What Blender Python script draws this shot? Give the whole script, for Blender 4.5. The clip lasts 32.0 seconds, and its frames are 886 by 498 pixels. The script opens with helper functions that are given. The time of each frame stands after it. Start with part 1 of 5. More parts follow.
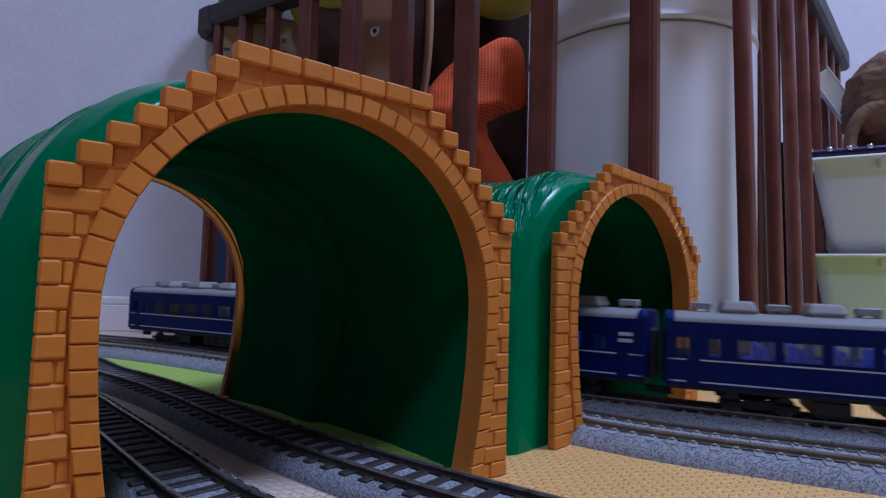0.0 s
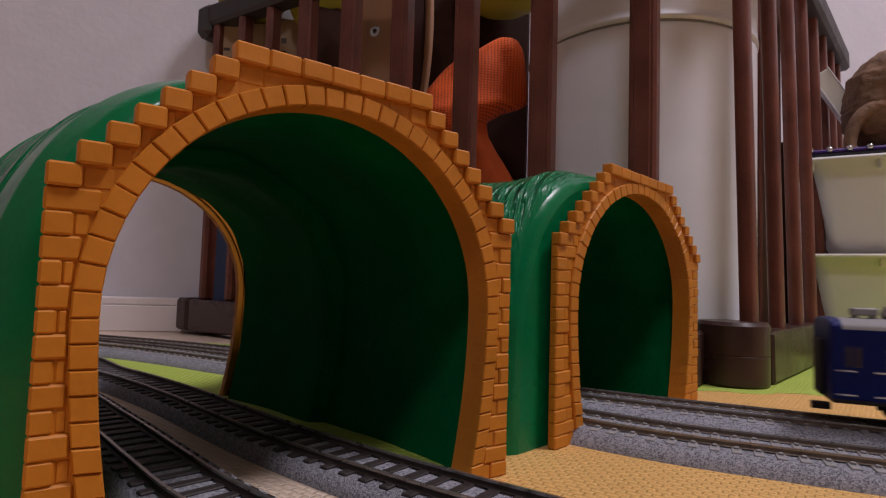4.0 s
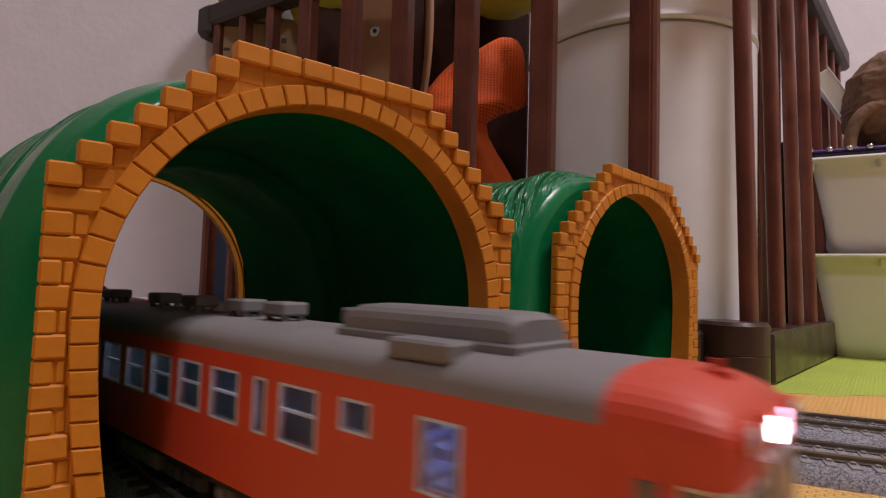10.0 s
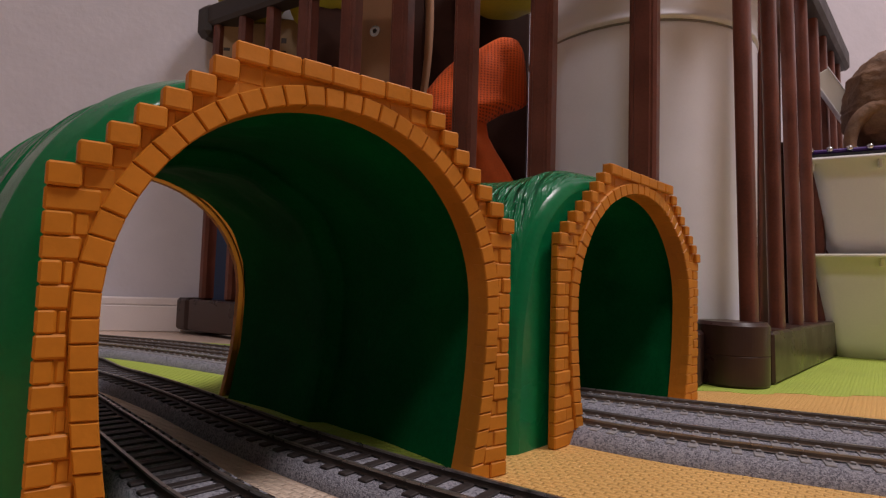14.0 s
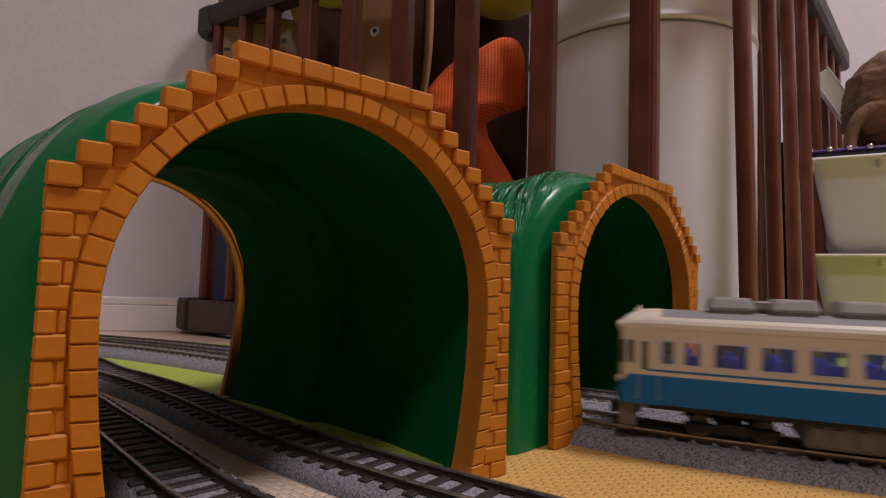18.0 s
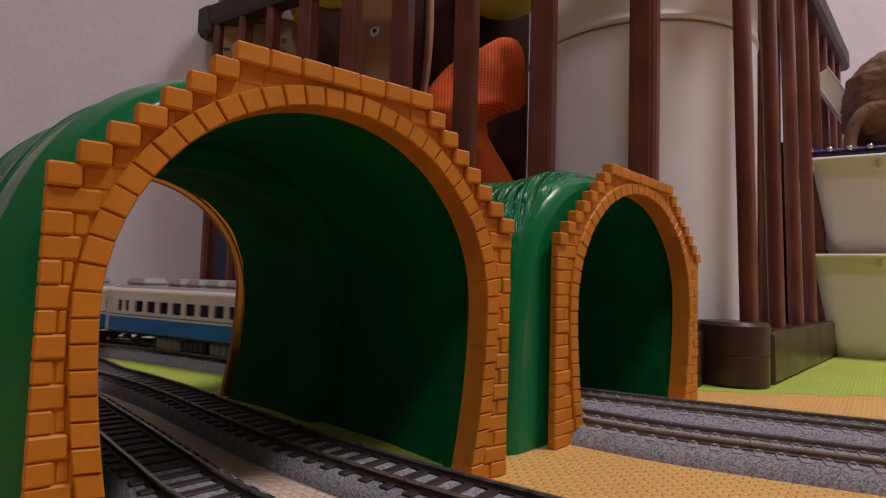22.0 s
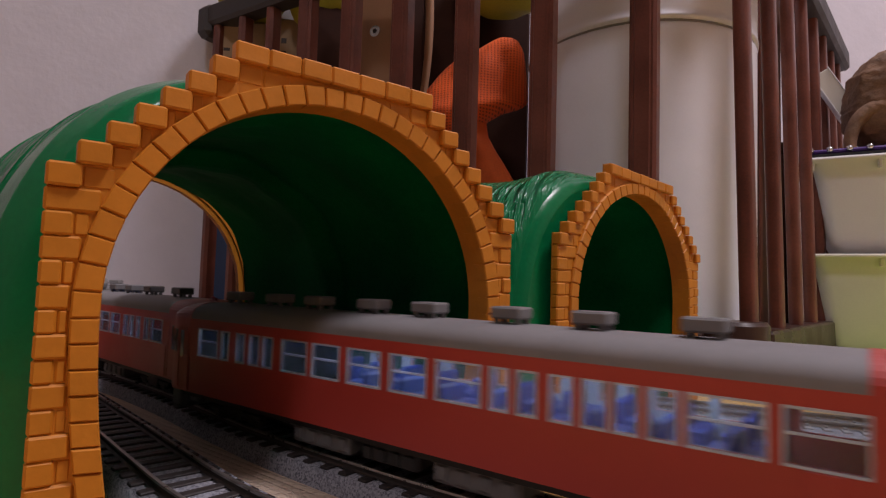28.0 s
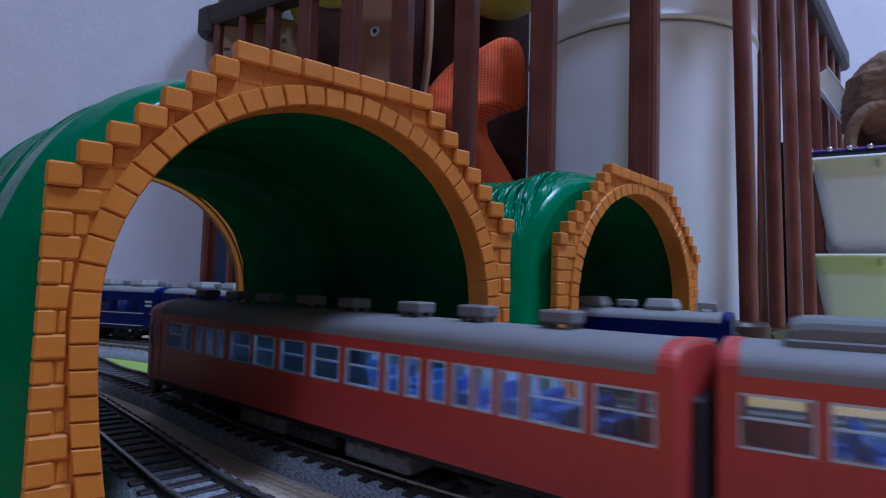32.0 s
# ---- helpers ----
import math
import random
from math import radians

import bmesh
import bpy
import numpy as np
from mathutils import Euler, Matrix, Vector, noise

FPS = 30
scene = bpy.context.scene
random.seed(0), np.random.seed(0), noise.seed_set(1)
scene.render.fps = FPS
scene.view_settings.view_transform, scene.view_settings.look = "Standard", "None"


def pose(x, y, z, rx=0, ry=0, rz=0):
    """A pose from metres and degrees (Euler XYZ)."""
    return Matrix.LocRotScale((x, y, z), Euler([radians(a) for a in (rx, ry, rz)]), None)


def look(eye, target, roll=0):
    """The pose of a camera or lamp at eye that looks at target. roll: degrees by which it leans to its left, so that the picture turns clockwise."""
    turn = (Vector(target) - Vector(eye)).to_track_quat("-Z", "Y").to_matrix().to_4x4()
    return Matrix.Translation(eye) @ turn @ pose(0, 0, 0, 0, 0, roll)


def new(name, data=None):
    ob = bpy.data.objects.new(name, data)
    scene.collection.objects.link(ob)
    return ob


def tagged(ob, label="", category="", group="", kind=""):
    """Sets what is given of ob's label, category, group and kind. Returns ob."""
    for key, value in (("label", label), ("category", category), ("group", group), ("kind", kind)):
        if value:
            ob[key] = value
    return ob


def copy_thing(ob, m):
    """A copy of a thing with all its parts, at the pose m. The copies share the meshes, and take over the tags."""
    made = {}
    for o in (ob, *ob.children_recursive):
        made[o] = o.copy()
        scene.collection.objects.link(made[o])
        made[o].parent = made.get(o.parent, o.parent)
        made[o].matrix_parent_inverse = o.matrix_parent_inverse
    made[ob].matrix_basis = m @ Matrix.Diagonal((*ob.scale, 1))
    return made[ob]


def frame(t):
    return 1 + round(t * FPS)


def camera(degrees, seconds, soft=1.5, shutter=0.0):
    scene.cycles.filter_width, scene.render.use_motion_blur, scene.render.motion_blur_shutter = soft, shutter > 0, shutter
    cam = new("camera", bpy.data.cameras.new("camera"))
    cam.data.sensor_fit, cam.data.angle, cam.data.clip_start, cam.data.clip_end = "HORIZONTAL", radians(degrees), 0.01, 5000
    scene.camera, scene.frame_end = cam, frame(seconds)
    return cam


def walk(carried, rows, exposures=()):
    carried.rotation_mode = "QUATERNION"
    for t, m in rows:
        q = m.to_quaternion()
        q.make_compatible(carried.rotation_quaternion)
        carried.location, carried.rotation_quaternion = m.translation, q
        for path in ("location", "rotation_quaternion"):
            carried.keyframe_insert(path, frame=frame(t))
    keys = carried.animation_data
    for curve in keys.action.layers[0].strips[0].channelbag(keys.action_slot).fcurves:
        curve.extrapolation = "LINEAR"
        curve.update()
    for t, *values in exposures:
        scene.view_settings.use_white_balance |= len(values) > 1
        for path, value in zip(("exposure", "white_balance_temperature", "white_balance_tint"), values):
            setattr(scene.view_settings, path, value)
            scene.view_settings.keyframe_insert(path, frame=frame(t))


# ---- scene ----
# one plan unit; the plan below is drawn in it
U = 0.06
cam = camera(76.2, 32.0, soft=1.25, shutter=0.5)
EYE = (0.0, 0.0, 1.0 * U)
AIM = look(EYE, (0.0, math.cos(0.0622), 1.0 * U + math.sin(0.0622)), 1.72)
walk(cam, [(0.0, AIM), (32.0, AIM)],
     exposures=[(0.0, -0.14, 4250, 14), (1.0, -0.16, 4450, 14), (2.0, -0.18, 5600, 21), (3.0, -0.18, 5750, 19), (6.0, -0.18, 6350, 19),
                (7.2, 0.01, 6350, 19), (10.2, 0.01, 6350, 19), (11.2, -0.18, 6350, 19), (25.4, -0.18, 6350, 19), (27.6, -0.06, 6350, 19),
                (28.3, -0.04, 5750, 22), (29.2, -0.04, 4950, 23), (30.2, -0.06, 4500, 17), (31.0, -0.07, 4300, 14), (32.0, -0.08, 4080, 9)])

# ---- light ----
world = bpy.data.worlds.new("room_dim")
world.use_nodes = True
world.node_tree.nodes["Background"].inputs[0].default_value = (0.9, 0.85, 0.8, 1)
world.node_tree.nodes["Background"].inputs[1].default_value = 0.002
scene.world = world


def area(name, eye, target, size, watts, colour):
    lamp = bpy.data.lights.new(name, "AREA")
    lamp.shape, lamp.size, lamp.energy, lamp.color = "DISK", size, watts, colour
    ob = new(name, lamp)
    ob.matrix_world = look(eye, target)
    return ob


area("ceiling_light_glow", (1.05, 0.05, 2.2), (1.05, 0.05, 0.0), 0.5, 38, (1.0, 0.92, 0.885))
# unseen fill lamp, added to brighten the sides that face the camera
area("unseen_fill_light", (-0.20, -1.25, 2.33), (-0.20, -1.25, 0.0), 0.42, 14.6, (1.0, 0.92, 0.885))


# ---- materials ----
def material(name, colour, rough=0.5, metal=0.0, vary=0.12, scale=60.0, bump=0.0, bump_scale=300.0, fine=600.0, random_amount=0.0, shine=0.5):
    m = bpy.data.materials.new(name)
    m.use_nodes = True
    nt = m.node_tree
    bs = nt.nodes["Principled BSDF"]
    bs.inputs["Roughness"].default_value, bs.inputs["Metallic"].default_value = rough, metal
    bs.inputs["Specular IOR Level"].default_value = shine
    tc = nt.nodes.new("ShaderNodeTexCoord")
    n1 = nt.nodes.new("ShaderNodeTexNoise")
    n1.inputs["Scale"].default_value, n1.inputs["Detail"].default_value = scale, 4
    n2 = nt.nodes.new("ShaderNodeTexNoise")
    n2.inputs["Scale"].default_value, n2.inputs["Detail"].default_value = fine, 3
    nt.links.new(tc.outputs["Object"], n1.inputs["Vector"])
    nt.links.new(tc.outputs["Object"], n2.inputs["Vector"])
    mean = nt.nodes.new("ShaderNodeMath")
    mean.operation = "MULTIPLY_ADD"
    mean.inputs[1].default_value = 0.45
    nt.links.new(n2.outputs[0], mean.inputs[0])
    nt.links.new(n1.outputs[0], mean.inputs[2])
    ramp = nt.nodes.new("ShaderNodeMapRange")
    ramp.inputs[1].default_value, ramp.inputs[2].default_value = 0.45, 1.0
    ramp.inputs[3].default_value, ramp.inputs[4].default_value = 1 - vary, 1 + vary
    nt.links.new(mean.outputs[0], ramp.inputs[0])
    value = ramp.outputs[0]
    if random_amount:
        info = nt.nodes.new("ShaderNodeObjectInfo")
        rr = nt.nodes.new("ShaderNodeMapRange")
        rr.inputs[3].default_value, rr.inputs[4].default_value = 1 - random_amount, 1 + random_amount
        nt.links.new(info.outputs["Random"], rr.inputs[0])
        mm = nt.nodes.new("ShaderNodeMath")
        mm.operation = "MULTIPLY"
        nt.links.new(value, mm.inputs[0])
        nt.links.new(rr.outputs[0], mm.inputs[1])
        value = mm.outputs[0]
    mix = nt.nodes.new("ShaderNodeVectorMath")
    mix.operation = "SCALE"
    mix.inputs[0].default_value = colour
    nt.links.new(value, mix.inputs["Scale"])
    nt.links.new(mix.outputs[0], bs.inputs["Base Color"])
    rv = nt.nodes.new("ShaderNodeMapRange")
    rv.inputs[1].default_value, rv.inputs[2].default_value = 0.3, 0.7
    rv.inputs[3].default_value, rv.inputs[4].default_value = max(rough - 0.06, 0.03), min(rough + 0.1, 1)
    nt.links.new(n1.outputs[0], rv.inputs[0])
    nt.links.new(rv.outputs[0], bs.inputs["Roughness"])
    if bump:
        n3 = nt.nodes.new("ShaderNodeTexNoise")
        n3.inputs["Scale"].default_value, n3.inputs["Detail"].default_value = bump_scale, 4
        nt.links.new(tc.outputs["Object"], n3.inputs["Vector"])
        b = nt.nodes.new("ShaderNodeBump")
        b.inputs["Strength"].default_value, b.inputs["Distance"].default_value = 1.0, bump
        nt.links.new(n3.outputs[0], b.inputs["Height"])
        nt.links.new(b.outputs[0], bs.inputs["Normal"])
    return m


def glow(name, colour, strength):
    m = bpy.data.materials.new(name)
    m.use_nodes = True
    bs = m.node_tree.nodes["Principled BSDF"]
    bs.inputs["Base Color"].default_value = (*colour, 1)
    bs.inputs["Emission Color"].default_value = (*colour, 1)
    bs.inputs["Emission Strength"].default_value = strength
    return m


def clear(name, tint, rough=0.05):
    m = bpy.data.materials.new(name)
    m.use_nodes = True
    nt = m.node_tree
    out = nt.nodes["Material Output"]
    nt.nodes.remove(nt.nodes["Principled BSDF"])
    g = nt.nodes.new("ShaderNodeBsdfGlossy")
    g.inputs["Roughness"].default_value = rough
    t = nt.nodes.new("ShaderNodeBsdfTransparent")
    t.inputs[0].default_value = (*tint, 1)
    f = nt.nodes.new("ShaderNodeFresnel")
    f.inputs[0].default_value = 1.35
    x = nt.nodes.new("ShaderNodeMixShader")
    nt.links.new(f.outputs[0], x.inputs[0])
    haze = nt.nodes.new("ShaderNodeBsdfTranslucent")
    haze.inputs[0].default_value = (0.8, 0.85, 0.92, 1)
    y = nt.nodes.new("ShaderNodeMixShader")
    y.inputs[0].default_value = 0.03
    nt.links.new(t.outputs[0], y.inputs[1])
    nt.links.new(haze.outputs[0], y.inputs[2])
    nt.links.new(y.outputs[0], x.inputs[1])
    nt.links.new(g.outputs[0], x.inputs[2])
    nt.links.new(x.outputs[0], out.inputs[0])
    return m


def woven(name, colour, rough):
    """Foam mat with rows of small raised lozenges."""
    m = material(name, colour, rough, vary=0.10, scale=14, fine=900)
    nt = m.node_tree
    bs = nt.nodes["Principled BSDF"]
    tc = nt.nodes.new("ShaderNodeTexCoord")
    mp = nt.nodes.new("ShaderNodeMapping")
    mp.inputs["Rotation"].default_value = (0, 0, radians(38))
    nt.links.new(tc.outputs["Object"], mp.inputs["Vector"])
    br = nt.nodes.new("ShaderNodeTexBrick")
    br.offset = 0.5
    br.inputs["Scale"].default_value = 1.0
    br.inputs["Brick Width"].default_value = 0.0044
    br.inputs["Row Height"].default_value = 0.0026
    br.inputs["Mortar Size"].default_value = 0.0008
    br.inputs["Mortar Smooth"].default_value = 1.0
    nt.links.new(mp.outputs[0], br.inputs["Vector"])
    b = nt.nodes.new("ShaderNodeBump")
    b.invert = True
    b.inputs["Strength"].default_value, b.inputs["Distance"].default_value = 1.0, 0.0006
    nt.links.new(br.outputs["Fac"], b.inputs["Height"])
    nt.links.new(b.outputs[0], bs.inputs["Normal"])
    return m


def gravel(name, light, dark):
    m = material(name, light, 0.95, vary=0.3, scale=500, bump=0.0005, bump_scale=2400)
    nt = m.node_tree
    bs = nt.nodes["Principled BSDF"]
    tc = nt.nodes.new("ShaderNodeTexCoord")
    v = nt.nodes.new("ShaderNodeTexVoronoi")
    v.inputs["Scale"].default_value = 1900
    nt.links.new(tc.outputs["Object"], v.inputs["Vector"])
    r = nt.nodes.new("ShaderNodeValToRGB")
    r.color_ramp.elements[0].position, r.color_ramp.elements[0].color = 0.0, (*dark, 1)
    r.color_ramp.elements[1].position, r.color_ramp.elements[1].color = 0.75, (*light, 1)
    sep = nt.nodes.new("ShaderNodeSeparateColor")
    nt.links.new(v.outputs["Color"], sep.inputs[0])
    nt.links.new(sep.outputs[0], r.inputs[0])
    nt.links.new(r.outputs[0], bs.inputs["Base Color"])
    return m


ORANGE = material("orange_plastic", (0.56, 0.205, 0.014), 0.45, vary=0.10, scale=40, bump=0.0002, bump_scale=260, random_amount=0.05, shine=0.35)
GREEN = material("green_plastic", (0.001, 0.165, 0.055), 0.22, vary=0.16, scale=25, bump=0.00025, bump_scale=160, shine=0.30)


def streaked(m):
    """Adds chiselled strokes that run round the shell, following its own surface coordinates."""
    nt = m.node_tree
    bs = nt.nodes["Principled BSDF"]
    tc = nt.nodes.new("ShaderNodeTexCoord")
    first = bs.inputs["Normal"].links[0].from_socket
    total = None
    for sx, sy, seed, k in ((2.4, 13.0, 0.0, 1.0), (5.0, 30.0, 4.0, 0.6)):
        mp = nt.nodes.new("ShaderNodeMapping")
        mp.inputs["Scale"].default_value = (sx, sy, 1)
        mp.inputs["Location"].default_value = (seed, seed, 0)
        slant = nt.nodes.new("ShaderNodeMapping")
        slant.inputs["Rotation"].default_value = (0, 0, radians(14))
        nt.links.new(tc.outputs["UV"], slant.inputs["Vector"])
        nt.links.new(slant.outputs[0], mp.inputs["Vector"])
        n = nt.nodes.new("ShaderNodeTexNoise")
        n.inputs["Scale"].default_value, n.inputs["Detail"].default_value = 1.0, 1.5
        nt.links.new(mp.outputs[0], n.inputs["Vector"])
        r = nt.nodes.new("ShaderNodeMapRange")
        r.inputs[1].default_value, r.inputs[2].default_value = 0.40, 0.62
        r.inputs[4].default_value = k
        nt.links.new(n.outputs[0], r.inputs[0])
        if total is None:
            total = r.outputs[0]
        else:
            add = nt.nodes.new("ShaderNodeMath")
            nt.links.new(total, add.inputs[0])
            nt.links.new(r.outputs[0], add.inputs[1])
            total = add.outputs[0]
    sep = nt.nodes.new("ShaderNodeSeparateXYZ")
    nt.links.new(tc.outputs["UV"], sep.inputs[0])
    fade = nt.nodes.new("ShaderNodeMapRange")
    fade.inputs[1].default_value, fade.inputs[2].default_value = 0.12, 0.20
    nt.links.new(sep.outputs[1], fade.inputs[0])
    mul = nt.nodes.new("ShaderNodeMath")
    mul.operation = "MULTIPLY"
    nt.links.new(total, mul.inputs[0])
    nt.links.new(fade.outputs[0], mul.inputs[1])
    b = nt.nodes.new("ShaderNodeBump")
    b.inputs["Strength"].default_value, b.inputs["Distance"].default_value = 1.0, 0.0022
    nt.links.new(mul.outputs[0], b.inputs["Height"])
    nt.links.new(first, b.inputs["Normal"])
    nt.links.new(b.outputs[0], bs.inputs["Normal"])
    return m


streaked(GREEN)
# darker, matter copy of GREEN: the tunnel's inner shade is in its colour
GREEN_SHADED = material("shade_darkened_green_plastic", (0.001, 0.112, 0.032), 0.62, vary=0.3, scale=30, bump=0.0007, bump_scale=45, shine=0.03)
TAN = woven("tan_foam", (0.75, 0.435, 0.128), 0.62)
BEIGE = woven("pale_beige_foam", (0.70, 0.55, 0.42), 0.62)
LIME = woven("green_foam", (0.45, 0.58, 0.08), 0.6)
PINKFLOOR = material("light_wood_floor", (0.74, 0.58, 0.47), 0.4, vary=0.12, scale=12)
BALLAST = gravel("grey_ballast", (0.36, 0.36, 0.40), (0.12, 0.12, 0.145))
TIE_DARK = material("dark_sleeper", (0.028, 0.020, 0.018), 0.6, vary=0.3, scale=500)
TIE_GREY = material("concrete_sleeper", (0.26, 0.25, 0.25), 0.8, vary=0.2, scale=500)
RAIL = material("rail_steel", (0.36, 0.33, 0.30), 0.30, metal=0.85, vary=0.2, scale=300)
RAIL_DARK = material("rail_side", (0.045, 0.033, 0.027), 0.6, metal=0.2, vary=0.2, scale=300)
RAIL_TAN = material("tan_rail_side", (0.17, 0.125, 0.092), 0.55, metal=0.2, vary=0.2, scale=300)
WALLPAPER = material("white_wallpaper", (0.66, 0.64, 0.70), 0.85, vary=0.05, scale=30, bump=0.0004, bump_scale=120)
# for the unseen walls: beige kept dark to hold down bounced light
FARWALL = material("low_bounce_wall", (0.26, 0.23, 0.195), 0.9, vary=0.05, scale=10)
CEIL = material("white_ceiling", (0.62, 0.60, 0.58), 0.9, vary=0.04, scale=20)
SKIRT = material("white_baseboard", (0.86, 0.80, 0.79), 0.45, vary=0.05, scale=20)
FENCE = material("dark_brown_wood", (0.140, 0.040, 0.024), 0.36, vary=0.35, scale=35, bump=0.0003, bump_scale=150)
FENCE_TOP = material("dark_grey_plastic", (0.035, 0.030, 0.030), 0.45, vary=0.15, scale=40)
FENCE_FOOT = material("brown_plastic", (0.042, 0.020, 0.016), 0.30, vary=0.15, scale=40)
WHITE = material("white_plastic", (0.86, 0.86, 0.93), 0.34, vary=0.04, scale=20)
CREAMBIN = material("cream_plastic", (0.80, 0.77, 0.67), 0.4, vary=0.05, scale=20)
GREYBIN = material("white_bin", (0.80, 0.79, 0.81), 0.4, vary=0.05, scale=20)
SEAM = material("grey_seam", (0.30, 0.29, 0.29), 0.5)
BROWNWOOD = material("brown_panel_wood", (0.085, 0.034, 0.020), 0.5, vary=0.3, scale=25)
MESHBAG = material("orange_mesh_cloth", (0.75, 0.13, 0.02), 0.8, vary=0.15, scale=40)
BOARD = material("tan_leather", (0.36, 0.19, 0.10), 0.45, vary=0.12, scale=30)
CARD = material("brown_cardboard", (0.38, 0.26, 0.15), 0.8, vary=0.15, scale=40)
YELLOW = material("yellow_plastic", (0.42, 0.36, 0.02), 0.5, vary=0.15, scale=20)
NAVY = material("navy_cloth", (0.02, 0.035, 0.08), 0.7, vary=0.2)
INK = material("dark_print", (0.05, 0.04, 0.04), 0.6)
# near-black brown of the blocks that stand in for darkness behind the fence
DARK_FILLER = material("dark_filler_wood", (0.040, 0.015, 0.009), 0.75, vary=0.3, scale=20, shine=0.12)
TOYBROWN = material("brown_rubber", (0.19, 0.105, 0.058), 0.75, vary=0.4, scale=60, bump=0.0014, bump_scale=160)
PURPLE = material("purple_plastic", (0.06, 0.02, 0.16), 0.3)
CHROME = material("chrome", (0.7, 0.7, 0.72), 0.15, metal=1.0)
RED = material("vermilion_paint", (0.55, 0.060, 0.028), 0.42, vary=0.05, scale=60)
RED_DEEP = material("red_paint", (0.43, 0.048, 0.036), 0.42, vary=0.05, scale=60)
ROOFGREY = material("grey_roof_paint", (0.20, 0.19, 0.195), 0.6, vary=0.08, scale=80)
VENTGREY = material("grey_vent_plastic", (0.165, 0.16, 0.165), 0.6, vary=0.08, scale=80)
VENTLIGHT = material("light_grey_vent_plastic", (0.30, 0.29, 0.285), 0.55, vary=0.08, scale=80)
ROOFLIGHT = material("mid_grey_roof_paint", (0.23, 0.225, 0.225), 0.6, vary=0.08, scale=80)
BLUECOACH = material("dark_blue_paint", (0.003, 0.011, 0.105), 0.35, vary=0.06, scale=60, shine=0.15)
LINEWHITE = material("cream_line_paint", (0.6, 0.6, 0.62), 0.4)
CREAM = material("cream_paint", (0.68, 0.62, 0.51), 0.4, vary=0.05, scale=60)
SKYBLUE = material("blue_paint", (0.010, 0.15, 0.42), 0.4, vary=0.05, scale=60, shine=0.3)
UNDER = material("black_underframe", (0.014, 0.013, 0.013), 0.6, vary=0.2, scale=200)
UNDERGREY = material("grey_underframe", (0.13, 0.125, 0.125), 0.6, vary=0.15, scale=200)
STEEL = material("silver_trim", (0.55, 0.55, 0.56), 0.3, metal=0.8)
SEATBLUE = material("blue_seat_plastic", (0.007, 0.030, 0.22), 0.5)
SEATBRIGHT = material("bright_blue_seat_plastic", (0.010, 0.06, 0.52), 0.5)
LINING_BLUE = material("dark_blue_interior_plastic", (0.045, 0.07, 0.17), 0.6)
LINING = material("pale_interior_plastic", (0.34, 0.36, 0.40), 0.6)
SASH = material("silver_sash_paint", (0.50, 0.56, 0.66), 0.35, vary=0.04)
GANGWAY = material("black_rubber", (0.02, 0.02, 0.022), 0.8)
GLASS = clear("clear_plastic", (0.92, 0.95, 0.97))
INNER_LAMP = glow("white_strip_lamp", (0.72, 0.85, 1.0), 8.0)
# added glow that lifts the cream and blue cars' windows; they have no lamp
CABIN_FILL = glow("cabin_fill_glow", (0.55, 0.72, 1.0), 3.0)
HEADLAMP = glow("white_headlamp", (1.0, 0.97, 0.9), 10.0)
SIGN = glow("lit_destination_sign", (0.80, 0.78, 1.0), 7.0)
PINK_LAMP = glow("pink_lamp", (1.0, 0.50, 0.68), 4.0)
TAIL = glow("red_tail_lamp", (1.0, 0.05, 0.03), 0.4)


# ---- mesh helpers: all shapes are given in plan units ----
def part(name, bm, mat, parent, label="", kind=""):
    me = bpy.data.meshes.new(name)
    bm.normal_update()
    bm.to_mesh(me)
    bm.free()
    me.transform(Matrix.Scale(U, 4))
    me.materials.append(mat)
    ob = new(name, me)
    ob.parent = parent
    return tagged(ob, label=label, kind=kind)


def mesh_of(name, bm, mat):
    me = bpy.data.meshes.new(name)
    bm.normal_update()
    bm.to_mesh(me)
    bm.free()
    me.transform(Matrix.Scale(U, 4))
    me.materials.append(mat)
    return me


def piece(name, me, parent, m):
    ob = new(name, me)
    ob.parent = parent
    ob.matrix_local = m
    return ob


def thing(name, label, category, m=None, group="", kind=""):
    ob = new(name)
    if m is not None:
        ob.matrix_world = m
    return tagged(ob, label, category, group, kind)


def single(name, bm, mat, label, category, group="", kind=""):
    ob = part(name, bm, mat, None)
    return tagged(ob, label, category, group, kind)


def at(x, y, z=0.0, rz=0.0, rx=0.0, ry=0.0):
    return pose(x * U, y * U, z * U, rx, ry, rz)


def smooth(ob):
    for p in ob.data.polygons:
        p.use_smooth = True
    return ob


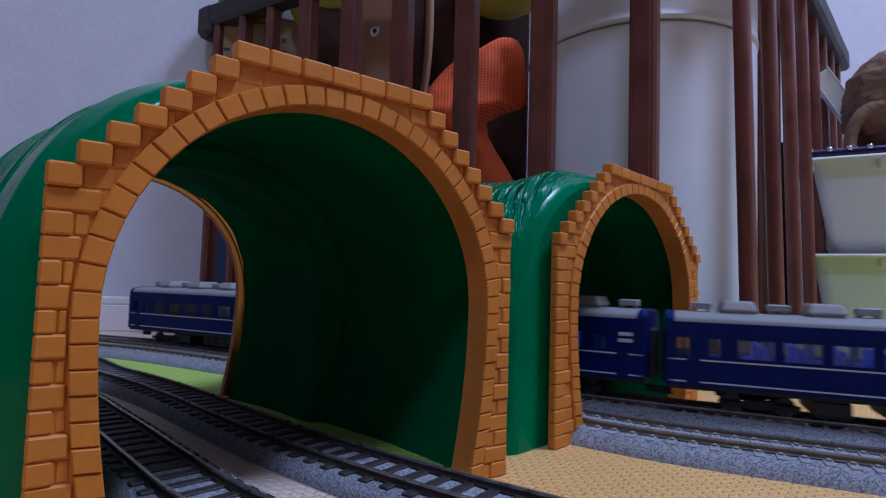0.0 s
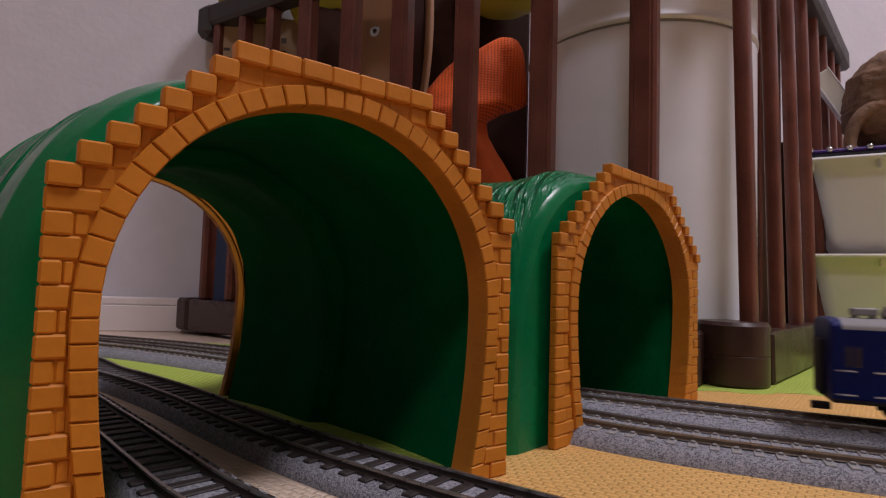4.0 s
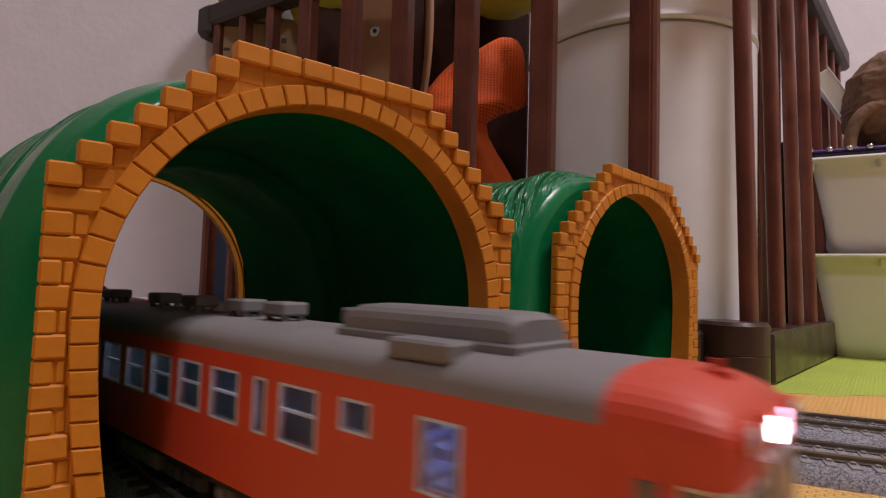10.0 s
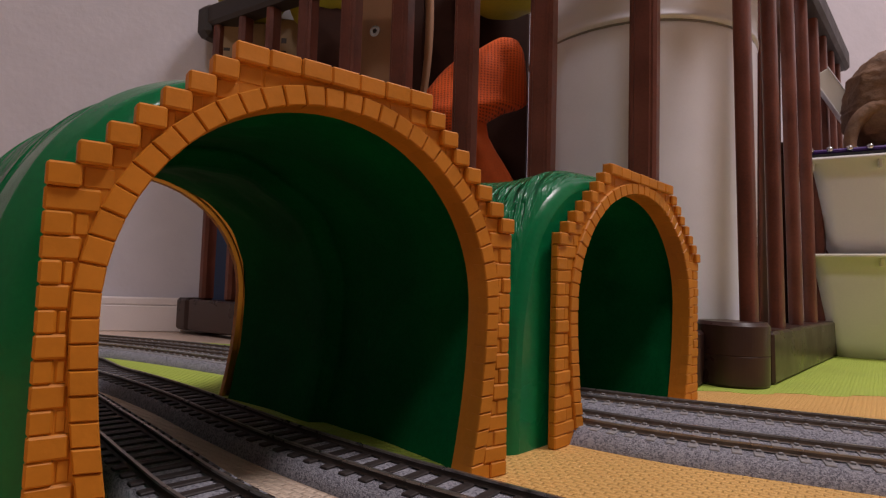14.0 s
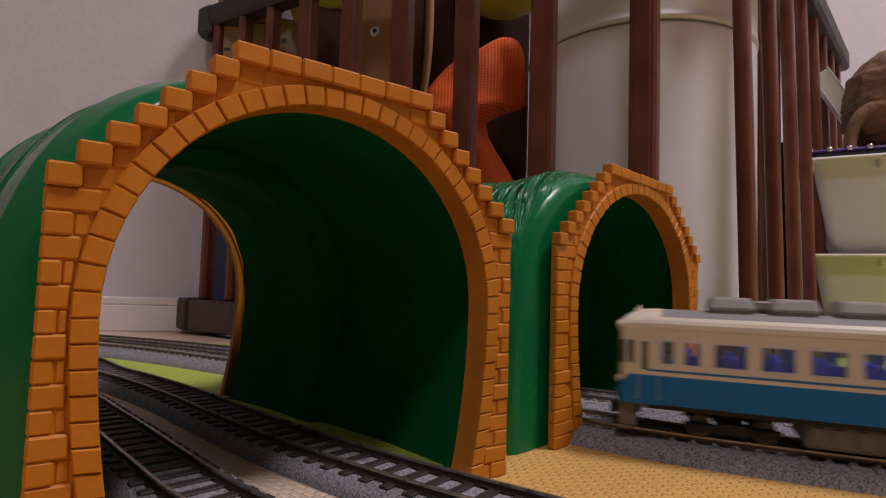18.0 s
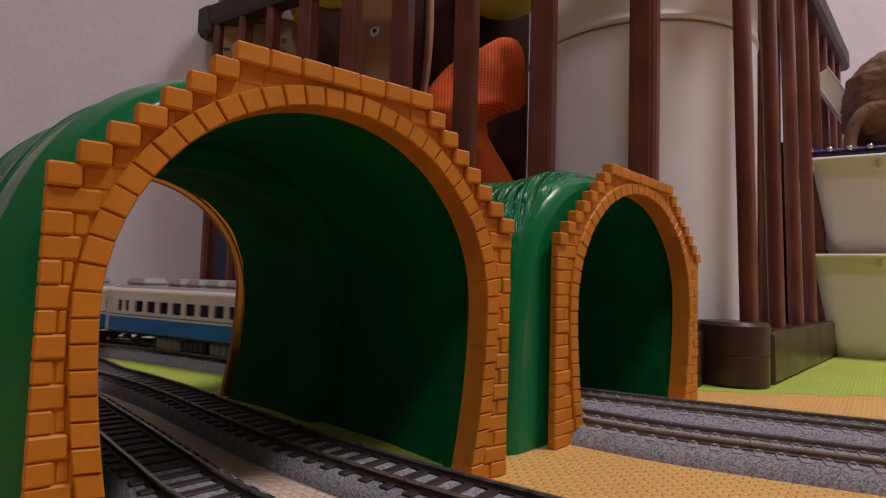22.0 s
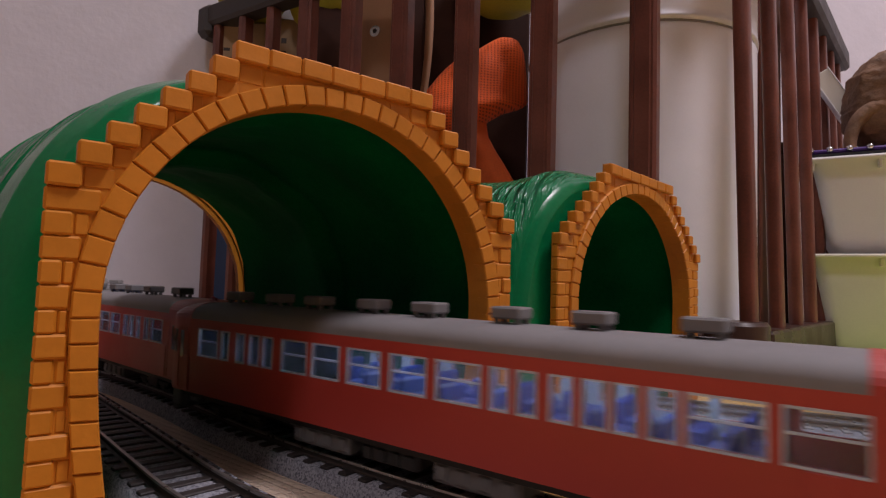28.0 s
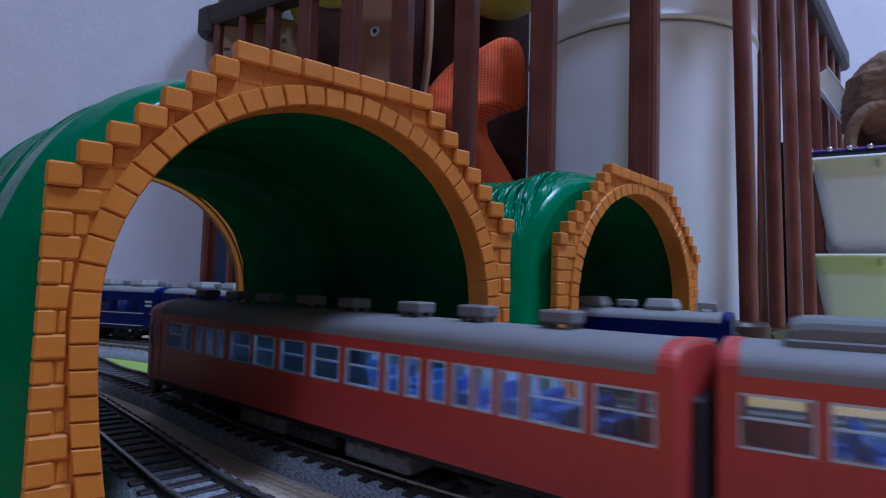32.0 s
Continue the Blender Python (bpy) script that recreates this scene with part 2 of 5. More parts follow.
def box(bm, x0, x1, y0, y1, z0, z1, b=0.0, m=None):
    """A box, with chamfered edges of width b."""
    lo, hi = (min(x0, x1), min(y0, y1), min(z0, z1)), (max(x0, x1), max(y0, y1), max(z0, z1))
    b = min(b, 0.45 * min(hi[i] - lo[i] for i in range(3)))
    if b <= 0:
        v = [Vector((x, y, z)) for z in (lo[2], hi[2]) for y in (lo[1], hi[1]) for x in (lo[0], hi[0])]
        v = [bm.verts.new(m @ p if m else p) for p in v]
        for f in ((0, 2, 3, 1), (4, 5, 7, 6), (0, 1, 5, 4), (2, 6, 7, 3), (0, 4, 6, 2), (1, 3, 7, 5)):
            bm.faces.new([v[i] for i in f])
        return
    vs = {}
    for i in (0, 1):
        for j in (0, 1):
            for k in (0, 1):
                c = [(lo, hi)[i][0], (lo, hi)[j][1], (lo, hi)[k][2]]
                s = [b if i == 0 else -b, b if j == 0 else -b, b if k == 0 else -b]
                for a in range(3):
                    p = Vector([c[q] + (0 if q == a else s[q]) for q in range(3)])
                    vs[i, j, k, a] = bm.verts.new(m @ p if m else p)
    new_face = bm.faces.new
    for a in range(3):
        for e in (0, 1):
            u, w = [q for q in range(3) if q != a]
            loop = []
            for p, r in ((0, 0), (1, 0), (1, 1), (0, 1)):
                key = [0, 0, 0]
                key[a], key[u], key[w] = e, p, r
                loop.append(vs[key[0], key[1], key[2], a])
            if (e == 0) != (a == 1):
                loop.reverse()
            new_face(loop)
    for a in range(3):
        u, w = [q for q in range(3) if q != a]
        for p in (0, 1):
            for r in (0, 1):
                k0, k1 = [0, 0, 0], [0, 0, 0]
                k0[u] = k1[u] = p
                k0[w] = k1[w] = r
                k1[a] = 1
                loop = [vs[(*k0, u)], vs[(*k1, u)], vs[(*k1, w)], vs[(*k0, w)]]
                new_face(loop)
    for i in (0, 1):
        for j in (0, 1):
            for k in (0, 1):
                new_face([vs[i, j, k, 0], vs[i, j, k, 1], vs[i, j, k, 2]])


def fix(bm):
    bmesh.ops.recalc_face_normals(bm, faces=bm.faces[:])
    return bm


def tube(bm, p0, p1, r0, r1=None, n=12, caps=True):
    r1 = r0 if r1 is None else r1
    p0, p1 = Vector(p0), Vector(p1)
    q = (p1 - p0).to_track_quat("Z", "Y")
    rings = []
    for p, r in ((p0, r0), (p1, r1)):
        rings.append([bm.verts.new(p + q @ Vector((r * math.cos(2 * math.pi * i / n), r * math.sin(2 * math.pi * i / n), 0))) for i in range(n)])
    for i in range(n):
        bm.faces.new([rings[0][i], rings[0][(i + 1) % n], rings[1][(i + 1) % n], rings[1][i]])
    if caps:
        bm.faces.new(rings[0][::-1])
        bm.faces.new(rings[1])


def lathe(bm, profile, n=48, cx=0.0, cy=0.0):
    rings = [[bm.verts.new((cx + r * math.cos(2 * math.pi * i / n), cy + r * math.sin(2 * math.pi * i / n), z)) for i in range(n)] for r, z in profile]
    for a, b in zip(rings[:-1], rings[1:]):
        for i in range(n):
            bm.faces.new([a[i], a[(i + 1) % n], b[(i + 1) % n], b[i]])


def loft(bm, rows, closed=False):
    """Quads between rows of equally many points."""
    vs = [[bm.verts.new(p) for p in r] for r in rows]
    for a, b in zip(vs[:-1], vs[1:]):
        for i in range(len(a) if closed else len(a) - 1):
            j = (i + 1) % len(a)
            bm.faces.new([a[i], a[j], b[j], b[i]])
    return vs


# ---- the room ----
ANG = math.degrees(math.atan(0.175))
bm = bmesh.new()
box(bm, -40, 40, -45, 16, -1.0, -0.08)
single("floor", fix(bm), PINKFLOOR, "pale wooden floor under the foam mats", "floor", kind="structure")
bm = bmesh.new()
box(bm, -34, 34, 0, 1.5, -0.08, 40)
ob = single("wall_north", fix(bm), WALLPAPER, "white textured wallpapered wall", "wall", kind="structure")
ob.matrix_world = at(0, 12.03, 0, ANG)
bm = bmesh.new()
box(bm, -34, 34, -0.14, 0, -0.08, 0.42, 0.02)
box(bm, -34, 34, -0.12, 0, 0.42, 0.58, 0.03)
ob = single("baseboard", fix(bm), SKIRT, "white moulded baseboard along the wall", "baseboard", kind="structure")
ob.matrix_world = at(0, 12.03, 0, ANG)
# unseen walls that close the room, dark so they bounce little light
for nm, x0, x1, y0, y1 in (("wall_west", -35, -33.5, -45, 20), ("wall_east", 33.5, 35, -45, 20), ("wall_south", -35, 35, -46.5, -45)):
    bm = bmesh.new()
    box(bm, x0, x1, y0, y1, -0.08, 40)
    single(nm, fix(bm), FARWALL, "unseen beige room wall, toned dark to cut bounced light", "wall", kind="structure")
bm = bmesh.new()
box(bm, -35, 35, -46, 20, 39.5, 40.5)
single("ceiling", fix(bm), CEIL, "plain white room ceiling", "ceiling", kind="structure")


# ---- foam mats ----
def slab(bm, pts, z0, z1):
    top = [bm.verts.new((x, y, z1)) for x, y in pts]
    low = [bm.verts.new((x, y, z0)) for x, y in pts]
    bm.faces.new(top)
    bm.faces.new(low[::-1])
    for i in range(len(pts)):
        j = (i + 1) % len(pts)
        bm.faces.new([top[i], low[i], low[j], top[j]])


def knobs(x0, x1, y, n, out):
    """A jigsaw edge along y from x0 to x1 with n rounded knobs."""
    pts = []
    step = (x1 - x0) / n
    for i in range(n):
        cx = x0 + (i + 0.5) * step
        for a in range(7):
            t = math.pi * a / 6
            pts.append((cx - 0.30 * step * math.cos(t), y + out * math.sin(t)))
    return pts


bm = bmesh.new()
edge = knobs(2.0, 9.0, 5.80, 9, -0.10)
slab(bm, [(2.0, 5.80)] + edge + [(9.0, 5.80), (9.0, 9.2), (6.2, 9.9), (2.0, 11.0)], -0.08, 0.003)
single("foam_mat", fix(bm), LIME, "lime green woven-texture foam floor mat", "foam mat", group="foam mats", kind="structure")
bm = bmesh.new()
slab(bm, [(0.25, 2.95), (0.5, 4.2), (-0.9, 6.6), (-2.0, 8.3), (-3.9, 8.75), (-5.6, 7.6), (-4.6, 6.4), (-3.0, 5.1), (-1.3, 3.75)], -0.08, 0.003)
single("foam_mat", fix(bm), LIME, "lime green foam floor mat under the tunnel", "foam mat", group="foam mats", kind="structure")
bm = bmesh.new()
slab(bm, [(-14, -20), (14, -20), (14, 5.795), (2.0, 5.795), (2.0, 7.4), (-5.0, 8.1), (-14, 8.1)], -0.08, 0.0)
single("foam_mat", fix(bm), TAN, "tan yellow woven-texture foam floor mat", "foam mat", group="foam mats", kind="structure")


bm = bmesh.new()
slab(bm, [(-3.25, 5.2), (-4.2, 5.35), (-3.08, 4.55), (-2.0, 3.48), (-0.96, 2.40), (-0.42, 1.95), (0.17, 1.57), (0.9, 1.2), (1.9, 0.72), (2.62, 1.2), (1.39, 1.76), (0.408, 2.28), (-0.17, 2.70), (-0.797, 3.20), (-2.033, 4.40)], -0.08, 0.007)
single("foam_mat", fix(bm), BEIGE, "pale beige foam floor mat between the tracks", "foam mat", group="foam mats", kind="structure")


# ---- railway tracks ----
def ring_path(points, n=24):
    """A smooth closed line through the points."""
    P = [Vector(p) for p in points]
    out = []
    for i in range(len(P)):
        a, b, c, d = P[i - 1], P[i], P[(i + 1) % len(P)], P[(i + 2) % len(P)]
        for k in range(n):
            t = k / n
            out.append(0.5 * (2 * b + (c - a) * t + (2 * a - 5 * b + 4 * c - d) * t * t + (3 * b - a - 3 * c + d) * t ** 3))
    return out


class Line:
    """A closed line of track, met by the length along it."""

    def __init__(self, points):
        self.p = ring_path(points)
        self.s = [0.0]
        for a, b in zip(self.p, self.p[1:] + self.p[:1]):
            self.s.append(self.s[-1] + (b - a).length)
        self.length = self.s[-1]
        self.x = [v.x for v in self.p] + [self.p[0].x]
        self.y = [v.y for v in self.p] + [self.p[0].y]

    def at(self, s):
        s = s % self.length
        return Vector((float(np.interp(s, self.s, self.x)), float(np.interp(s, self.s, self.y))))

    def way(self, s):
        return (self.at(s + 0.06) - self.at(s - 0.06)).normalized()


LINE_A = Line([(-6.6, 8.3), (-4.35, 7.8), (-2.5, 7.0), (-0.5, 5.85), (1.5, 4.68), (2.2, 4.32), (3.0, 3.95), (5.0, 3.1), (7.5, 1.4), (9.5, -2), (9.5, -8), (6, -14),
               (0, -16.5), (-7, -15), (-11, -10), (-12, -3), (-11, 3), (-9.2, 6.6)])
LINE_B = Line([(-6.0, 7.75), (-4.05, 7.2), (-2.3, 6.3), (-0.5, 5.1), (1.0, 3.98), (1.51, 3.63), (2.06, 3.36), (2.6, 3.12), (4.2, 2.4), (6.3, 0.8), (8.2, -2.5), (8.2, -8),
               (5.2, -13), (0, -15.2), (-6.3, -13.8), (-10, -9.4), (-10.8, -3), (-9.9, 2.6), (-8.4, 5.9)])
LINE_C = Line([(-4.35, 5.45), (-3.08, 4.55), (-2.0, 3.48), (-1.38, 2.83), (-0.96, 2.40), (-0.42, 1.95), (0.17, 1.57), (0.9, 1.2), (1.9, 0.72), (3.6, -0.8), (4.3, -4.0), (3.2, -8.4), (0, -10.6),
               (-4.4, -9.6), (-7.4, -6.4), (-8, -2), (-7.3, 2.4), (-5.95, 4.9)])
LINE_D = Line([(-4.4, 6.2), (-2.944, 5.188), (-2.033, 4.429), (-1.345, 3.756), (-0.797, 3.238), (-0.17, 2.73), (0.408, 2.311), (0.774, 2.084), (1.39, 1.786), (2.623, 1.233),
               (4.6, -0.6), (5.4, -4), (4.4, -9), (0, -12), (-5, -11), (-8.6, -7), (-9.3, -2), (-8.6, 2.5), (-6.8, 5.0)])
RAIL_Z = 0.14


def sweep(bm, line, section, closed=True, step=0.16):
    n = int(line.length / step)
    rows = []
    for i in range(n):
        s = line.length * i / n
        p, d = line.at(s), line.way(s)
        rows.append([(p.x - d.y * o, p.y + d.x * o, z) for o, z in section])
    rows.append(rows[0])
    loft(bm, rows)


def track(line, gauge, top, foot, near, far, ties, spacing, label, other=None):
    t = thing("railway_track", label, "railway track", kind="structure")
    rnd = random.Random(5)
    bm = bmesh.new()
    low = foot if other is None else other
    edge = min(top, low - 0.008)
    sweep(bm, line, [(foot, -0.004), (foot - 0.004, 0.012), (top, 0.095), (0, 0.098), (-edge, 0.095), (-low + 0.004, 0.012), (-low, -0.004)][::-1])
    smooth(part("roadbed", fix(bm), BALLAST, t, "grey granite-pattern ballast roadbed"))
    for sg in (1, -1):
        o = sg * gauge / 2
        bm = bmesh.new()
        sweep(bm, line, [(o - 0.008, 0.129), (o - 0.008, RAIL_Z), (o + 0.008, RAIL_Z), (o + 0.008, 0.129)][::-1])
        part("rail", fix(bm), RAIL, t, "worn steel rail head")
        bm = bmesh.new()
        sweep(bm, line, [(o - 0.019, 0.106), (o - 0.004, 0.111), (o - 0.004, 0.129), (o + 0.004, 0.129), (o + 0.004, 0.111), (o + 0.019, 0.106)][::-1])
        part("rail_web", fix(bm), RAIL_DARK if ties is TIE_DARK else RAIL_TAN, t)
    half = gauge * (0.81 if ties is TIE_DARK else 0.92)
    bt = bmesh.new()
    box(bt, -0.027, 0.027, -half, half, 0.09, 0.107 if ties is TIE_DARK else 0.104, 0.004)
    me = mesh_of("sleeper", fix(bt), ties)
    bc = bmesh.new()
    for sg in (1, -1):
        for e in (1, -1):
            box(bc, -0.014, 0.014, sg * gauge / 2 + e * 0.036 - 0.012, sg * gauge / 2 + e * 0.036 + 0.012, 0.103, 0.117, 0.004)
    clip = mesh_of("rail_clip", fix(bc), ties)
    rest = bmesh.new()
    count = int(line.length / spacing)
    for i in range(count):
        s = line.length * i / count
        p, d = line.at(s), line.way(s)
        a = math.degrees(math.atan2(d.y, d.x))
        if near <= s <= far:
            m = at(p.x, p.y, 0, a)
            piece("sleeper", me, t, m)
            if ties is TIE_GREY:
                piece("rail_clip", clip, t, m)
        else:
            m = Matrix.Translation((p.x, p.y, 0)) @ Matrix.Rotation(radians(a), 4, "Z")
            box(rest, -0.027, 0.027, -half, half, 0.09, 0.106, 0, m)
    part("sleepers", rest, ties, t, kind="stuff")
    return t


# ---- toy tunnels ----
def arch(u):
    """The opening's outline for u from 0 (foot at one side) to 1 (foot at the other), in the portal's plane; returns place and outward normal."""
    R, C = 0.87, 0.88
    side = 0.90
    total = 2 * side + math.pi * R
    q = u * total
    if q < side or q > total - side:
        sg = -1 if q < side else 1
        z = q * C / side if q < side else (total - q) * C / side
        k = 1 - z / C
        return Vector((sg * (R - 0.10 * k * k), z)), Vector((sg, 0.11 * k)).normalized()
    a = math.pi - (q - side) / R
    return Vector((R * math.cos(a), C + R * math.sin(a))), Vector((math.cos(a), math.sin(a)))


def half_open(z, ring):
    """Half the width of the ring at height z."""
    R, C = 0.87 + ring, 0.88
    if z < C:
        k = 1 - z / C
        return R - 0.10 * k * k
    return math.sqrt(max(R * R - (z - C) ** 2, 0))


def portal(t, W, A, HT, k_w, detail, m, rnd, deep=0.118, ring=0.07):
    """Brick portal: W, A half widths of foot and top, HT height, k_w the opening's width over its usual one."""
    H = HT / 24
    steps = [W - (W - A) * max(0, k - 16) / 7 for k in range(24)]
    bm = bmesh.new()
    for sg in (1, -1):
        rows = []
        for k in range(24):
            for j in range(5):
                z = H * (k + j / 4)
                o, i = steps[k] - 0.012, half_open(z, 0.045) * k_w
                if i < o:
                    rows.append([m @ Vector(v) for v in ((sg * i, -0.0132, z), (sg * o, -0.0132, z), (sg * o, 0.03, z), (sg * i, 0.03, z))])
        vs = loft(bm, rows, True)
        bm.faces.new(vs[0])
        bm.faces.new(vs[-1])
    part("backing", fix(bm), ORANGE, t, "orange plastic portal plate with recessed joints")
    bm = bmesh.new()
    n = 72
    rows = []
    for i in range(n + 1):
        p, d = arch(i / n)
        q = p + d * ring
        rows.append([m @ Vector(v) for v in ((p.x * k_w, -0.024, p.y), (p.x * k_w, deep, p.y), (q.x * k_w, deep, q.y), (q.x * k_w, -0.024, q.y))])
    loft(bm, rows, True)
    smooth_ring = part("arch_soffit", fix(bm), ORANGE, t, "smooth orange underside of the arch")
    joined = None if detail else bmesh.new()

    def lay(x0, x1, z0, z1, proud):
        b = bmesh.new() if detail else joined
        e = rnd.uniform(-0.003, 0.004)
        box(b, x0, x1, -proud - e, 0.02, z0, z1, 0.0080, m)
        if detail:
            part("brick", fix(b), ORANGE, t)

    g = 0.0006
    for k in range(24):
        z0, z1 = H * k + g, H * (k + 1) - g
        zm = H * (k + 0.5)
        o = steps[k]
        i = half_open(zm, 0.084) * k_w
        if i > o - 0.02:
            continue
        if k == 23:
            n7 = 7
            for j in range(n7):
                a, b = -o + 2 * o * j / n7, -o + 2 * o * (j + 1) / n7
                lay(a + g, b - g, z0, z1, 0.046)
            continue
        for sg in (1, -1):
            if k >= 16:
                w1 = 0.100
                a, b = o - w1, o
                lay(*sorted((sg * (a + g), sg * b)), z0, z1, 0.046)
                x = a
                j = 0
                while x - i > 0.03:
                    L = 0.155 if (j + k) % 2 else 0.10
                    x2 = max(i, x - L)
                    if x2 - i < 0.045:
                        x2 = i
                    lay(*sorted((sg * (x2 + g), sg * (x - g))), z0, z1, 0.018)
                    x = x2
                    j += 1
            else:
                w = o - i
                if k % 2 or w < 0.07:
                    lay(*sorted((sg * (i + g), sg * o)), z0, z1, 0.026)
                else:
                    c = i + w * 0.36
                    lay(*sorted((sg * (c + g), sg * o)), z0, z1, 0.026)
                    lay(*sorted((sg * (i + g), sg * (c - g))), z0, z1, 0.020)
    n = 52
    for i in range(n):
        b = bmesh.new() if detail else joined
        (p0, d0), (p1, d1) = arch(i / n + 0.0005), arch((i + 1) / n - 0.0005)
        e = rnd.uniform(0, 0.005)
        c = 0.0065
        back = (0.03, 0.058)[i % 2] if detail else 0.02
        inward = 0.0025 if detail else 0.0
        quad = (p0 - d0 * inward, p1 - d1 * inward, p1 + d1 * 0.082, p0 + d0 * 0.082)
        mid = sum(quad, Vector((0, 0))) / 4
        low = [m @ Vector((q.x * k_w, back, q.y)) for q in quad]
        edge = [m @ Vector((q.x * k_w, -0.028 - e, q.y)) for q in quad]
        top = []
        for q in quad:
            v = mid + (q - mid) * 0.88
            top.append(m @ Vector((v.x * k_w, -0.036 - e, v.y)))
        loft(b, [[tuple(v) for v in r] for r in (low, edge, top)], True)
        b.faces.new([b.verts.new(v) for v in top])
        if not detail:
            continue
        bmesh.ops.remove_doubles(b, verts=b.verts[:], dist=1e-5)
        if detail:
            part("arch_brick", fix(b), ORANGE, t)
    if not detail:
        part("bricks", fix(joined), ORANGE, t, kind="stuff")


def tunnel(m, W, A, HT, k_w, shell, bend, length, exit_detail, band, label):
    t = thing("toy_tunnel", label, "toy tunnel", m, group="toy tunnels")
    rnd = random.Random(11)
    portal(t, W, A, HT, k_w, True, Matrix.Identity(4), rnd)

    def centre(s):
        return bend * (s / length) ** 2

    NP = 96

    def profile(s, wl, wr, h, p, wob):
        row = []
        for i in range(NP + 1):
            a = math.pi * i / NP
            c, sn = math.cos(a), math.sin(a)
            w = wl if c < 0 else wr
            x = math.copysign(abs(c) ** p, c) * w
            z = abs(sn) ** p * h
            f = 1 + 0.7 * wob * noise.noise(Vector((x * 1.3 + 3, s * 1.6, z * 1.3))) + 0.22 * wob * noise.noise(Vector((a * 3.5, s * 10 + z * 2, 5)))
            row.append((centre(s) + x * f, s, max(z * f, -0.002) if i not in (0, NP) else 0.0))
        return row

    def lining(s, w, h):
        row = []
        for i in range(NP + 1):
            q, d = arch(1 - i / NP)
            f = 1 + 0.016 * noise.noise(Vector((q.x * 2, s * 2.5, q.y * 2))) + 0.012 * noise.noise(Vector((q.x * 5, s * 3.0, q.y * 5))) + 0.004 * noise.noise(Vector((q.x * 14, s * 9, q.y * 14)))
            row.append((centre(s) + q.x * w / 0.87 * f, s, q.y * h / 1.75 * f if i not in (0, NP) else 0.0))
        return row

    smin, smax = shell[0][0], shell[-1][0]

    def rib(s, c):
        return float(np.interp(s, [r[0] for r in shell], [r[c] for r in shell]))

    bm = bmesh.new()
    ns = 230
    outer = []
    for i in range(ns + 1):
        s = smin + (smax - smin) * i / ns
        e = min(1, (s - smin) / 0.10, (smax - s) / 0.10)
        inset = 0.075 * (1 - math.sqrt(1 - (1 - e) ** 2))
        rough = max(0, min(1, (s - smin - 0.06 - band) / 0.10, (smax - s) / 0.12))
        outer.append(profile(s, rib(s, 1) - inset, rib(s, 2) - inset, rib(s, 3) - inset, 0.62, (0.045 if band else 0.016) * rough))
    grid = loft(bm, outer)
    run_up = [0.0]
    for p, q in zip(outer[40], outer[40][1:]):
        run_up.append(run_up[-1] + (Vector(q) - Vector(p)).length)
    where = {v: (0.85 * run_up[j], smin + (smax - smin) * i / ns - band) for i, r in enumerate(grid) for j, v in enumerate(r)}
    uv = bm.loops.layers.uv.new("UVMap")
    for face in bm.faces:
        for lp in face.loops:
            lp[uv].uv = where[lp.vert]
    bi = bmesh.new()
    inner = []
    for i in range(ns + 1):
        s = smin + (smax - smin) * i / ns
        inner.append(lining(s, rib(s, 4), rib(s, 5)))
    loft(bi, [r[::-1] for r in inner])
    for a, b in ((outer[0], inner[0]), (inner[-1], outer[-1])):
        loft(bm, [a, b])
    smooth(part("lining", fix(bi), GREEN_SHADED, t, "matt green inside of the tunnel, shade darkened into its colour"))
    smooth(part("shell", fix(bm), GREEN, t, "glossy green moulded plastic mountain shell"))
    turn = math.degrees(math.atan2(-bend / length, 1))
    me = Matrix.Translation((centre(length), length, 0)) @ Matrix.Rotation(radians(turn + 180), 4, "Z")
    portal(t, W * 0.98, A, HT, k_w * 1.01, exit_detail, me, rnd, 0.022, 0.052)
    return t


# shell rows: along, outer left, outer right, outer height, inner half width, inner height
tunnel(at(-0.470, 2.454, 0, 37.5), 1.045, 0.475, 1.924, 1.0,
       [(0.075, 1.10, 1.02, 1.84, 0.94, 1.82), (0.30, 1.24, 1.07, 1.88, 0.97, 1.82), (0.60, 1.33, 1.10, 1.84, 0.97, 1.80), (1.10, 1.40, 1.08, 1.86, 0.96, 1.81), (1.48, 1.37, 1.03, 1.83, 0.95, 1.80),
        (1.53, 1.36, 1.02, 1.82, 0.855, 1.71), (1.60, 1.38, 1.02, 1.84, 0.85, 1.70), (2.0, 1.30, 1.02, 1.84, 0.88, 1.75), (2.595, 1.12, 1.02, 1.84, 0.885, 1.775)],
       -0.40, 2.62, False, 0.34, "green plastic toy mountain tunnel with orange brick portal")
tunnel(at(1.550, 4.456, 0, 46.7), 1.235, 0.572, 1.907, 1.14,
       [(0.075, 1.54, 1.17, 1.84, 1.08, 1.81), (0.30, 1.66, 1.22, 1.88, 1.11, 1.82), (0.60, 1.72, 1.24, 1.84, 1.12, 1.80), (1.10, 1.72, 1.22, 1.86, 1.08, 1.80),
        (1.28, 1.62, 1.16, 1.82, 0.98, 1.72), (1.42, 1.62, 1.16, 1.84, 0.98, 1.72), (2.0, 1.50, 1.16, 1.84, 1.02, 1.76), (2.595, 1.3, 1.16, 1.84, 1.03, 1.80)],
       -0.55, 2.62, False, 0.0, "second green plastic toy tunnel with orange brick portal")


# ---- playpen fence ----
FA, FB, FC = Vector((-4.88, 10.94)), Vector((3.03, 5.98)), Vector((8.55, 12.05))
FENCE_H = 6.25


